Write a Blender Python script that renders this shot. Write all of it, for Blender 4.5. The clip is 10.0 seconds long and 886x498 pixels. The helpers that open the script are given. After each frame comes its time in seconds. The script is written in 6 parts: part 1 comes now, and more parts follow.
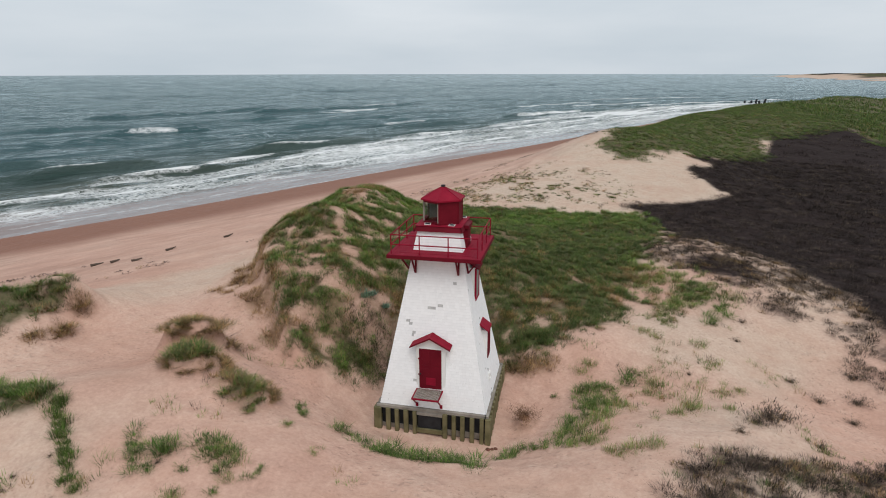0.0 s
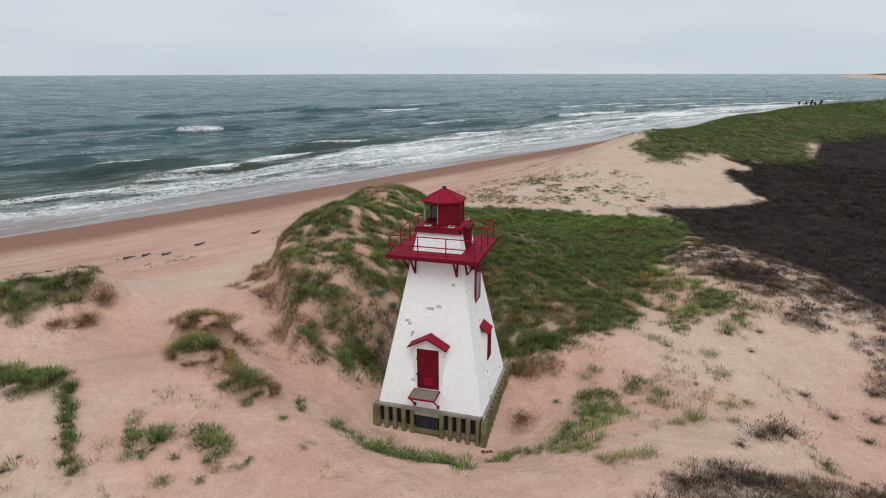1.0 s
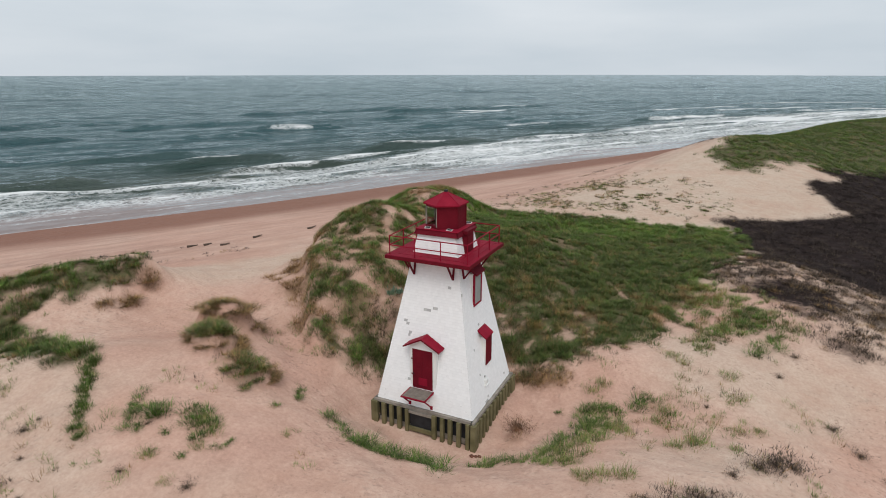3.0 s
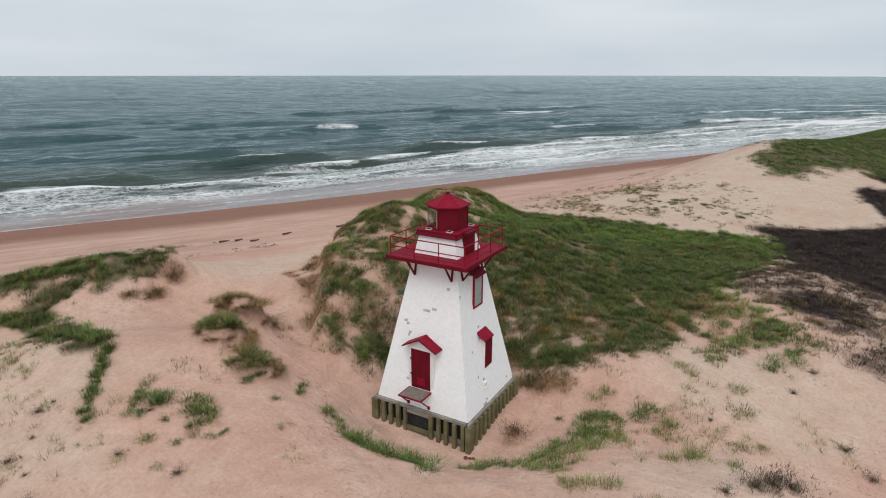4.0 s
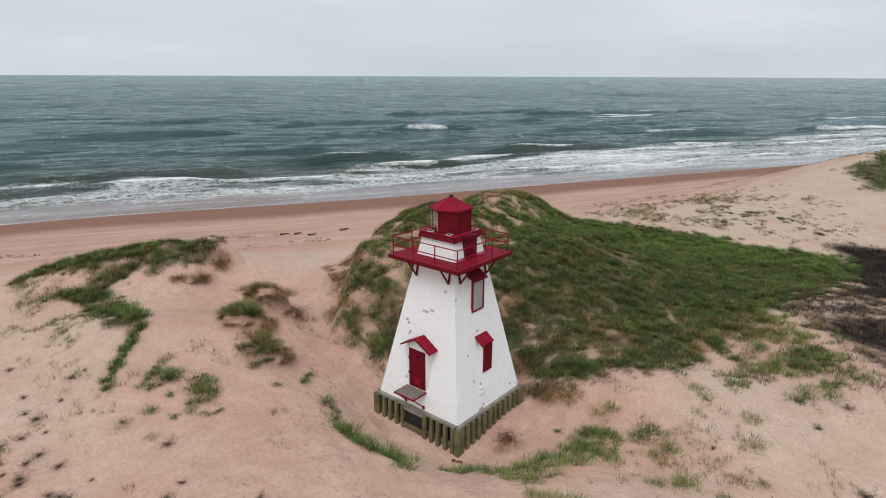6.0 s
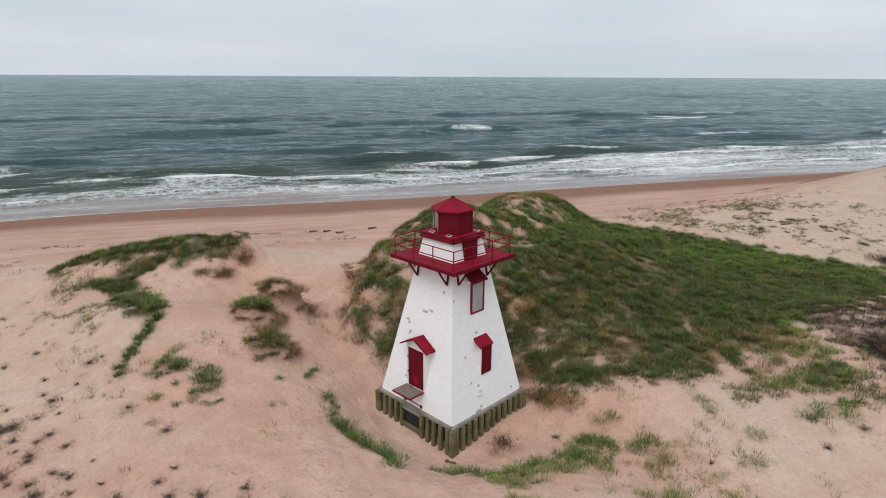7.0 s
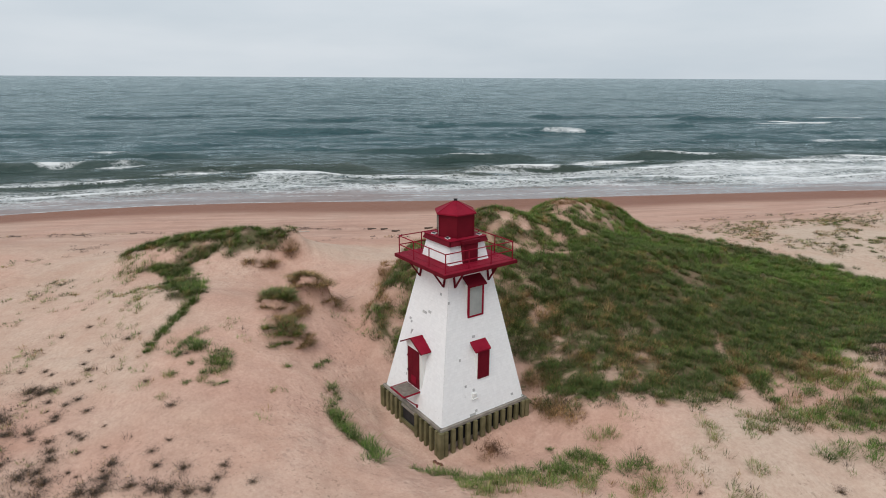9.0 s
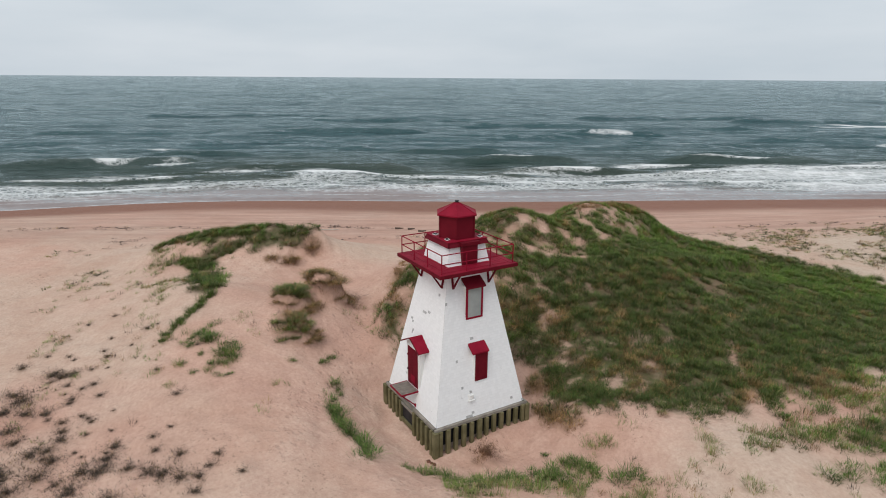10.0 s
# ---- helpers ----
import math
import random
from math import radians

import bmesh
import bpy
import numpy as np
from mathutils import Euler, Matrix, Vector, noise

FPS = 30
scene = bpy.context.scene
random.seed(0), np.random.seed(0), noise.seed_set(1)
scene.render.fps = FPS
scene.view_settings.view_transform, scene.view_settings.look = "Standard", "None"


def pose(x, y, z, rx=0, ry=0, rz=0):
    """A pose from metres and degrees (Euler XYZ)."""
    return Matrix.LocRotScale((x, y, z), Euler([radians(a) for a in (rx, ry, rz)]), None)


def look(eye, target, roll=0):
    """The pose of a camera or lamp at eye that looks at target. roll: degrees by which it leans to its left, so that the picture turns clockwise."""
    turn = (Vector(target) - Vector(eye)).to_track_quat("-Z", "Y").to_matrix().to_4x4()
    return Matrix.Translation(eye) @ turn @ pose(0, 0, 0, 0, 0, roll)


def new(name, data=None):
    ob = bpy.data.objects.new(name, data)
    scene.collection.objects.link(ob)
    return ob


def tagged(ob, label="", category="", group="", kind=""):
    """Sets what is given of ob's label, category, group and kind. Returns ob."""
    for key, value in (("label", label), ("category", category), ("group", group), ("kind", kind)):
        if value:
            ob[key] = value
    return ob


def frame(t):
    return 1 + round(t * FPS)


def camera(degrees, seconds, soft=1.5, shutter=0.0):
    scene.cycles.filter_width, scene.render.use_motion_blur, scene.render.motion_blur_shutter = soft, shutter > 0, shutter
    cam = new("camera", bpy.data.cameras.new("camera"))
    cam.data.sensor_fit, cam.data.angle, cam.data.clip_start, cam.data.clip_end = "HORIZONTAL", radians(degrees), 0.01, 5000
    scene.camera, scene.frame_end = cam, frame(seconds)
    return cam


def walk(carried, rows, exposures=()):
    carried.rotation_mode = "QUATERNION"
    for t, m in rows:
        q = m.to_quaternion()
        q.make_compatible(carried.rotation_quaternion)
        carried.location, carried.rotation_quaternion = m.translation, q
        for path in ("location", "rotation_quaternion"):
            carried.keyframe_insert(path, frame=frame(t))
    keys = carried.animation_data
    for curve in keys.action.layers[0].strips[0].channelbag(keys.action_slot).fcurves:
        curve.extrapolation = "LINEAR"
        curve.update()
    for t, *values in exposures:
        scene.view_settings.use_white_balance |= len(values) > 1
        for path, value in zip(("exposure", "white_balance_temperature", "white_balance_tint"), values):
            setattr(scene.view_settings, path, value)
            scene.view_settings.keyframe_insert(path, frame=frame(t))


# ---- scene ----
cam = camera(73.6, 10.0, soft=1.0)
PATH = [
    (0, (5.638, -25.481, 14.601), (5.223, -23.609, 14.03), -0.2),
    (0.5, (6.559, -25.296, 14.639), (6.076, -23.442, 14.068), -0.2),
    (1, (7.481, -25.095, 14.688), (6.929, -23.259, 14.117), -0.2),
    (1.5, (8.407, -24.849, 14.725), (7.787, -23.036, 14.155), -0.1),
    (2, (9.359, -24.556, 14.769), (8.668, -22.768, 14.199), -0.1),
    (2.5, (10.32, -24.223, 14.799), (9.56, -22.463, 14.23), -0.1),
    (4, (13.2, -22.982, 14.924), (12.231, -21.327, 14.358), 0.0),
    (4.5, (14.122, -22.469, 14.949), (13.085, -20.855, 14.383), 0.1),
    (5, (15.049, -21.913, 14.986), (13.946, -20.343, 14.421), 0.2),
    (5.5, (15.938, -21.319, 15.024), (14.77, -19.796, 14.46), 0.2),
    (7, (18.461, -19.266, 15.105), (17.11, -17.902, 14.542), 0.3),
    (7.5, (19.257, -18.49, 15.121), (17.849, -17.185, 14.56), 0.3),
    (8, (20.015, -17.688, 15.142), (18.553, -16.445, 14.581), 0.3),
    (8.5, (20.761, -16.835, 15.169), (19.246, -15.656, 14.609), 0.3),
    (9, (21.478, -15.929, 15.202), (19.912, -14.818, 14.642), 0.3),
    (9.5, (22.15, -15.022, 15.24), (20.537, -13.979, 14.681), 0.3),
    (10, (22.756, -14.171, 15.275), (21.103, -13.194, 14.716), 0.4),
]
walk(cam, [(t, look(eye, target, roll)) for t, eye, target, roll in PATH])

# ---- sky and sun ----
world = bpy.data.worlds.new("overcast_sky")
scene.world = world
world.use_nodes = True
wt = world.node_tree
wt.nodes.clear()
w_out = wt.nodes.new("ShaderNodeOutputWorld")
w_bg = wt.nodes.new("ShaderNodeBackground")
w_sky = wt.nodes.new("ShaderNodeTexSky")
w_sky.sky_type = "NISHITA"
w_sky.sun_disc = False
w_sky.sun_elevation, w_sky.sun_rotation = radians(52), radians(150)
w_sky.air_density, w_sky.dust_density, w_sky.ozone_density = 1.0, 6.0, 1.0
w_gain = wt.nodes.new("ShaderNodeVectorMath")
w_gain.operation = "SCALE"
w_gain.inputs["Scale"].default_value = 0.09
w_co = wt.nodes.new("ShaderNodeTexCoord")
w_map = wt.nodes.new("ShaderNodeMapping")
w_map.inputs["Scale"].default_value = (1.2, 1.2, 6.0)
w_noise = wt.nodes.new("ShaderNodeTexNoise")
w_noise.inputs["Scale"].default_value = 1.6
w_noise.inputs["Detail"].default_value = 5
w_ramp = wt.nodes.new("ShaderNodeValToRGB")
w_ramp.color_ramp.elements[0].position, w_ramp.color_ramp.elements[0].color = 0.25, (0.61, 0.695, 0.77, 1)
w_ramp.color_ramp.elements[1].position, w_ramp.color_ramp.elements[1].color = 0.75, (0.82, 0.872, 0.925, 1)
w_mix = wt.nodes.new("ShaderNodeMix")
w_mix.data_type = "RGBA"
w_mix.inputs["Factor"].default_value = 0.88
wl = wt.links.new
wl(w_sky.outputs[0], w_gain.inputs[0])
wl(w_co.outputs["Generated"], w_map.inputs[0])
wl(w_map.outputs[0], w_noise.inputs["Vector"])
wl(w_noise.outputs["Fac"], w_ramp.inputs[0])
wl(w_gain.outputs[0], w_mix.inputs["A"])
wl(w_ramp.outputs[0], w_mix.inputs["B"])
wl(w_mix.outputs["Result"], w_bg.inputs["Color"])
w_bg.inputs["Strength"].default_value = 1.0
wl(w_bg.outputs[0], w_out.inputs[0])

sun = new("sun", bpy.data.lights.new("sun", "SUN"))
sun.data.energy, sun.data.angle, sun.data.color = 1.3, radians(35), (1.0, 0.96, 0.9)
sun.matrix_world = look((12, -22, 40), (0, 0, 0))
scene.view_settings.exposure = -0.05

# ---- plan ----
SEA_Z = -3.0
SEAWARD = (-0.86, 0.51)      # unit way from the tower towards the sea
ALONG = (0.51, 0.86)         # along the shore, up the coast
PROFILE_U = (-500, -60, -20, 0, 15, 26, 34, 45, 64, 90, 200, 400)
PROFILE_Z = (2, 1.2, 0.4, 0.4, 0.7, 0.7, 0.0, -1.1, -3.0, -4.6, -9, -16)


def rand_grid(ix, iy, seed):
    n = (ix.astype(np.int64) * 374761393 + iy.astype(np.int64) * 668265263 + seed * 974634541) & 0xFFFFFFFF
    n = ((n ^ (n >> 13)) * 1274126177) & 0xFFFFFFFF
    return ((n ^ (n >> 16)) & 0xFFFF) / 65535.0


def vnoise(x, y, size, seed=1, octaves=3):
    """Smooth noise from -1 to 1, with features of that size in metres."""
    x, y = np.asarray(x, float), np.asarray(y, float)
    total, amp, norm = 0.0, 1.0, 0.0
    for k in range(octaves):
        fx, fy = x / size * 2 ** k + 37.7 * k, y / size * 2 ** k + 11.3 * k
        ix, iy = np.floor(fx), np.floor(fy)
        a, b = fx - ix, fy - iy
        a, b = a * a * (3 - 2 * a), b * b * (3 - 2 * b)
        s = seed + k * 7
        v = (rand_grid(ix, iy, s) * (1 - a) + rand_grid(ix + 1, iy, s) * a) * (1 - b) + (rand_grid(ix, iy + 1, s) * (1 - a) + rand_grid(ix + 1, iy + 1, s) * a) * b
        total, norm = total + amp * (2 * v - 1), norm + amp
        amp *= 0.5
    return total / norm


def smooth(a, b, x):
    t = np.clip((np.asarray(x, float) - a) / (b - a), 0, 1)
    return t * t * (3 - 2 * t)


def bump(x, y, cx, cy, h, sx, sy, turn=0.0):
    c, s = math.cos(radians(turn)), math.sin(radians(turn))
    a, b = c * (x - cx) + s * (y - cy), -s * (x - cx) + c * (y - cy)
    return h * np.exp(-0.5 * ((a / sx) ** 2 + (b / sy) ** 2))


# dunes and hollows: x, y, height, the two half widths
DUNES = [
    (0, 0, -2.92, 4.6, 4.2),
    (3.5, -3, -0.23, 3, 2.5),
    (-12, 11.5, 2.84, 3.2, 3.8),
    (-12.2, 21.5, 3.67, 3, 5),
    (-6, 15, 2.37, 4.5, 6),
    (0.5, 19, 1.21, 5, 6),
    (-9, 5.5, 2.03, 3.5, 3.5),
    (-3.5, 6.5, 0.46, 3.5, 3),
    (4, 8, 0.54, 3.5, 3),
    (-9.8, -4.8, 0.78, 2.2, 2.2),
    (-7, -9.5, 1.10, 4, 4),
    (-13.3, -8.6, 1.14, 4, 4),
    (-21.8, -0.7, 1.75, 3, 4.5),
    (-5, -5, 0.06, 3, 3),
    (12, 8, 0.17, 5, 6),
    (18, 4, -1.64, 5, 7),
    (12, -4, 0.84, 5, 5),
    (0, -10, 0.42, 6, 4),
    (20, 14, 0.64, 6, 6),
    (4, 62, 1.11, 12, 10),
    (0, 44, 0.62, 12, 10),
    (14, 70, 2.30, 10, 12),
    (-18, -11, 0.27, 5, 5),
    (-4, 33, 0.16, 8, 6),
    (-11.6, -2.8, 0.6, 1.5, 1.4),
    (-13, 3.8, 0.6, 1.8, 1.5),
    (-9.4, 1.8, 0.25, 2, 1.6),
    (-6.5, 3.6, 1.3, 2.2, 1.9),
    (-6.6, -0.4, 0.6, 1.8, 1.3),
    (12.5, 5.5, 0.9, 3, 3),
    (14, 11, 0.25, 3, 3.2),
    (18.5, 11.5, 0.55, 3.5, 4),
    (14, 21, 1.2, 4, 5),
    (9, 2.6, -0.75, 2, 2),
    (7, 0.2, -0.25, 2, 2.5),
    (11.5, 0, -0.42, 2.4, 2.2),
    (20, 50, 0.8, 8, 9),
    (6, 39, 0.4, 6, 5),
    (-5, 29, 0.5, 4, 4),
    (-18, -11.5, 0.5, 3, 2.5),
    (-23.8, -3.8, 0.75, 2, 2),
    (-25.2, -7.0, 1.3, 2.2, 2.4),
    (-26.8, -10.4, 1.0, 2.4, 2.2),
]
SMALL_DUNES = [
    (-23.2, -2.0, 0.9, 1.6, 3.4, -35), (-20.7, 0.2, 0.1, 0.8, 1.1, 20), (-19.0, -1.4, -0.5, 0.8, 1.6, 20), (-27.5, -7.5, 0.7, 1.5, 3.0, -35),
    (-10.4, -4.7, 0.2, 0.8, 1.0, 0), (-13.0, -1.2, -0.2, 1.2, 1.2, 30), (-7.4, -5.8, 0.15, 0.8, 1.2, 40),
    (-11.8, 11.6, 0.6, 1.6, 2.0, 0), (-11.0, 21.6, 0.2, 2.4, 3.0, 0), (-12.8, 16.2, -0.8, 2.0, 1.3, 0), (-7.5, 13.0, -0.5, 1.8, 2.0, 0), (-14.6, -8.2, 0.5, 1.6, 2.4, -50),
    (1.4, -5.95, 0.16, 2.2, 0.45, 0), (6.9, -0.8, 0.25, 0.9, 2.0, 0), (8.9, 2.6, 0.25, 0.5, 0.8, 0),
    (5.4, 4.3, 0.5, 2.4, 0.9, 25), (14.5, -0.9, 0.4, 1.2, 1.0, 0), (4.05, -0.75, 0.7, 0.34, 0.45, 0),
]
# small mounds with a flat crown and a steep worn edge: x, y, height, the two half widths, turn
MESAS = [(-11.8, -2.6, 1.4, 1.6, 1.3, 20), (-10.1, -5.0, 0.45, 1.2, 1.1, 0), (-7.4, -5.9, 0.35, 1.5, 1.1, 40), (-20.9, -0.2, 0.75, 1.5, 1.3, 20)]
# the coastal dune up the shore: ends of its ridge in the plan, height, half width
FAR_RIDGE = [((13, 76), 3.8, 7.5), ((21, 94), 5.2, 9), ((31, 122), 6.2, 11), ((51, 162), 6.8, 14), ((74, 206), 6.6, 16), ((112, 262), 7.0, 20), ((52, 118), 4.5, 14), ((84, 150), 5.5, 20)]


def shore(v):
    """How far the water's edge swings off its straight line, along the coast."""
    return sum(np.interp(np.asarray(v, float) + d, (-140, -85, -60, -46, -24, 0, 15, 47, 100, 260, 300, 340, 420, 600, 1000), (-16, -14, -10, -4.5, -2.2, -3.2, -3.2, -1.5, 0, 0, -5, -18, -55, -130, -260)) for d in (-7, 0, 7)) / 3


def seaward(x, y):
    """Metres from the tower towards the sea, with the water's edge at 64."""
    u, v = SEAWARD[0] * x + SEAWARD[1] * y, ALONG[0] * x + ALONG[1] * y
    return u - 0.03 * v - shore(v) * smooth(25, 52, u)


SCARP = [(-6.2, -1.0), (-8.6, -0.4), (-10.0, 1.9), (-11.1, 4.0), (-13.0, 5.4), (-14.2, 8.8), (-15.4, 12), (-15.4, 18), (-14.8, 24), (-2, 28), (0, 4)]


def inside(x, y, poly):
    """Signed distance to the outline of a polygon in the plan, positive inside."""
    x, y = np.asarray(x, float), np.asarray(y, float)
    d, odd = np.full(x.shape, 1e9), np.zeros(x.shape, bool)
    for (ax, ay), (bx, by) in zip(poly, poly[1:] + poly[:1]):
        ex, ey = bx - ax, by - ay
        k = np.clip(((x - ax) * ex + (y - ay) * ey) / (ex * ex + ey * ey), 0, 1)
        d = np.minimum(d, np.hypot(x - ax - k * ex, y - ay - k * ey))
        if ey:
            odd ^= ((ay > y) != (by > y)) & (x < ax + (y - ay) * ex / ey)
    return np.where(odd, d, -d)


def ground(x, y):
    """The height of the ground."""
    x, y = np.asarray(x, float), np.asarray(y, float)
    q = seaward(x, y)
    z = sum(np.interp(q + d, PROFILE_U, PROFILE_Z) for d in (-6, -3, 0, 3, 6)) / 5
    for cx, cy, h, sx, sy in DUNES:
        z = z + bump(x, y, cx, cy, h, sx, sy)
    for d in SMALL_DUNES:
        z = z + bump(x, y, *d)
    for cx, cy, h, sx, sy, turn in MESAS:
        c, k = math.cos(radians(turn)), math.sin(radians(turn))
        a, b = c * (x - cx) + k * (y - cy), -k * (x - cx) + c * (y - cy)
        z = z + h * smooth(1.25, 0.4, np.hypot(a / sx, b / sy) + 0.2 * vnoise(x, y, 0.9, 33, 2))
    for (c, h, w) in FAR_RIDGE:
        z = z + 0.55 * bump(x, y, c[0], c[1], h, w, w * 1.5, -31)
    d = inside(x, y, SCARP) + 0.7 * vnoise(x, y, 1.8, 35, 3)
    z = z + 0.95 * (smooth(-0.45, 0.35, d) - 0.5) * smooth(2.6, 0.6, np.abs(d)) * smooth(0.5, -1.5, x + 6.5 - 0.25 * y)
    inland = smooth(34, 24, q)
    near = smooth(90, 45, np.hypot(x, y))
    away = smooth(3.2, 6.0, np.hypot(x, y))
    z = z + inland * away * (0.16 * vnoise(x, y, 5.0, 3, 3) + 0.05 * vnoise(x, y, 1.1, 5, 2) * near)
    z = z + inland * (1 - near) * 0.7 * vnoise(x, y, 22, 8, 3)
    z = z + (0.03 + 0.05 * smooth(-0.1, 0.3, vnoise(x, y, 6, 14, 2))) * vnoise(x, y, 0.6, 9, 2) * near * smooth(55, 45, q) + 0.06 * vnoise(x, y, 1.6, 13, 2) * near * smooth(55, 45, q)
    # the flat hollow in which the tower stands
    pit = smooth(4.4, 2.9, np.maximum(np.abs(x), np.abs(y)))
    floor_z = -1.14 - 0.021 * x + 0.048 * y + 0.006 * x * y + bump(x, y, 2.9, 0.9, 0.18, 0.7, 1.1)
    return z * (1 - pit) + np.clip(z, floor_z - 0.05, floor_z + 0.10) * pit


HILL = [(-4.2, 0.4), (-6.2, -1.1), (-8.6, -0.5), (-10.0, 1.8), (-11.1, 4.0), (-12.6, 6.2), (-14.2, 8.8), (-15.6, 12), (-15.6, 18), (-15.6, 24), (-12, 29), (-8, 30.5), (-3.5, 31.5), (2.2, 32.8), (7, 33.8), (11.4, 35), (13.6, 33), (13.8, 29), (13.0, 23), (11.2, 18.6), (10.6, 16.6), (10.4, 13), (9.6, 9.2), (7.2, 6.0), (5.6, 4.5), (3.4, 3.5), (1, 4.2), (-2, 4.2)]
EAST_GRASS = [(11, 20), (12.6, 17.4), (14.6, 15.0), (15.4, 12.4), (15.3, 9.6), (14.3, 8.2), (12.6, 7.0), (11.2, 7.6), (10.0, 9.3)]
HEATH = [(11.0, 37.3), (16.7, 40.6), (22.6, 44.6), (20.3, 48.8), (20.1, 54.5), (23.6, 61.6), (19.0, 63.6), (26.0, 70.0), (35.5, 81.2), (41.5, 98.0), (50, 108), (62, 116), (60, 100), (120, 105), (220, 90), (180, -30), (60, -8), (24, 0.5), (21.8, 4.6), (21.6, 8.3), (23.2, 11.5), (22.8, 14.7), (21.5, 16.8), (20.8, 20.5), (18.3, 23.9), (14.1, 23.8), (13.4, 28)]
THIN_HEATH = [(10.4, 27.5), (9.8, 22), (10.6, 18.8), (12.6, 16.2), (14.8, 15.8), (15.6, 12.8), (16.9, 10.2), (18.4, 9.2), (20.2, 10.4), (20.8, 8.4), (20.6, 4.6), (22, 1), (60, -12), (70, 10), (27, 16), (22, 25)]
FAR_GRASS = [(8.4, 62), (11.6, 56), (14.4, 55.6), (18.2, 64.5), (26.6, 68.5), (35.5, 80.8), (36.6, 90.9), (62, 114), (60, 98), (120, 105), (420, 330), (300, 520), (130, 300), (52, 172), (17, 92)]
BRUSH = [(9.2, -7.2), (10.0, -5.6), (11.0, -4.3), (12.3, -3.9), (14.3, -3.9), (16.8, -2.9), (18.5, -2.4), (34, -6), (34, -18), (9, -11)]
BANK = [(-20.6, 0.6), (-22.2, 1.0), (-24.2, -1.8), (-25.6, -4.0), (-27.2, -7.5), (-28.8, -11.0), (-27.2, -11.3), (-25.8, -9.9), (-24.8, -8.4), (-23.7, -7.2), (-23.3, -5.6), (-21.7, -4.7), (-21.1, -4.7), (-20.6, -2.9), (-20.2, -1.5)]
BANK_FOOT = [(-22.5, -4.5), (-21.4, -5.9), (-21.6, -7.0), (-20.4, -6.9), (-16.5, -7.8), (-13.0, -8.5), (-13.2, -9.4), (-13.9, -10.1), (-19.1, -9.9), (-21.9, -9.2), (-23.4, -10.7), (-24.2, -9.9), (-23.1, -8.4), (-23.7, -7.0)]
PALE_PATCHES = [(0.2, 18.5, 0.9, 0.4), (0.5, 19.8, 0.8, 0.5), (1.3, 19.2, 0.5, 0.4), (-9.6, 17.4, 0.9, 0.5), (-7.8, 17.4, 0.8, 0.4), (-9.3, 13.1, 0.5, 0.6), (-7.4, 15.0, 0.6, 0.5), (-8.6, 14.6, 0.5, 0.4), (-8.3, 4.0, 0.7, 0.36), (-7.1, 3.5, 0.7, 0.36), (-6.3, 3.6, 0.5, 0.3), (-4.6, 4.8, 0.5, 0.4), (-7.7, 7.4, 0.7, 0.4), (-9.1, 5.9, 0.7, 0.3), (-6.4, 6.4, 0.6, 0.3), (-8.1, 1.3, 0.7, 0.8), (-11.7, 19.6, 1.2, 1.5), (5.4, 8.8, 0.2, 0.4)]
# the sandy gully between the two western mounds
GULLY = [((-12.6, 6.8), (-9.8, 7.6)), ((-9.8, 7.6), (-8.6, 8.8)), ((-8.6, 8.8), (-7.4, 11.1)), ((-7.4, 11.1), (-6.5, 12.9)), ((-6.5, 12.9), (-5.0, 14.6)), ((-8.6, 8.8), (-9.6, 11.0)), ((-9.6, 11.0), (-10.2, 12.8))]


def trodden(x, y):
    """A narrow path over the hill, 0 to 1."""
    path_x = 9.4 - 0.93 * (y - 10.3) + 0.25 * np.sin(1.3 * y)
    wide = 1.0 + 0.9 * smooth(13, 9.5, y)
    return smooth(0.25, 0.05, np.abs(x - path_x + 0.3 * vnoise(x * 0, y, 2.5, 43, 2)) * 0.73 / wide) * smooth(7.5, 8.5, y) * smooth(17, 12, y)


def bare_spots(x, y):
    """Small sandy gaps in the grass low on the landward side."""
    return smooth(0.24, 0.42, vnoise(x, y, 0.9, 37, 3)) * smooth(15, 7, y)


def bank_ground(x, y):
    """Signed distance to the edge of the grassy bank, positive inside."""
    return np.maximum(inside(x, y, BANK), inside(x, y, BANK_FOOT)) + 0.15


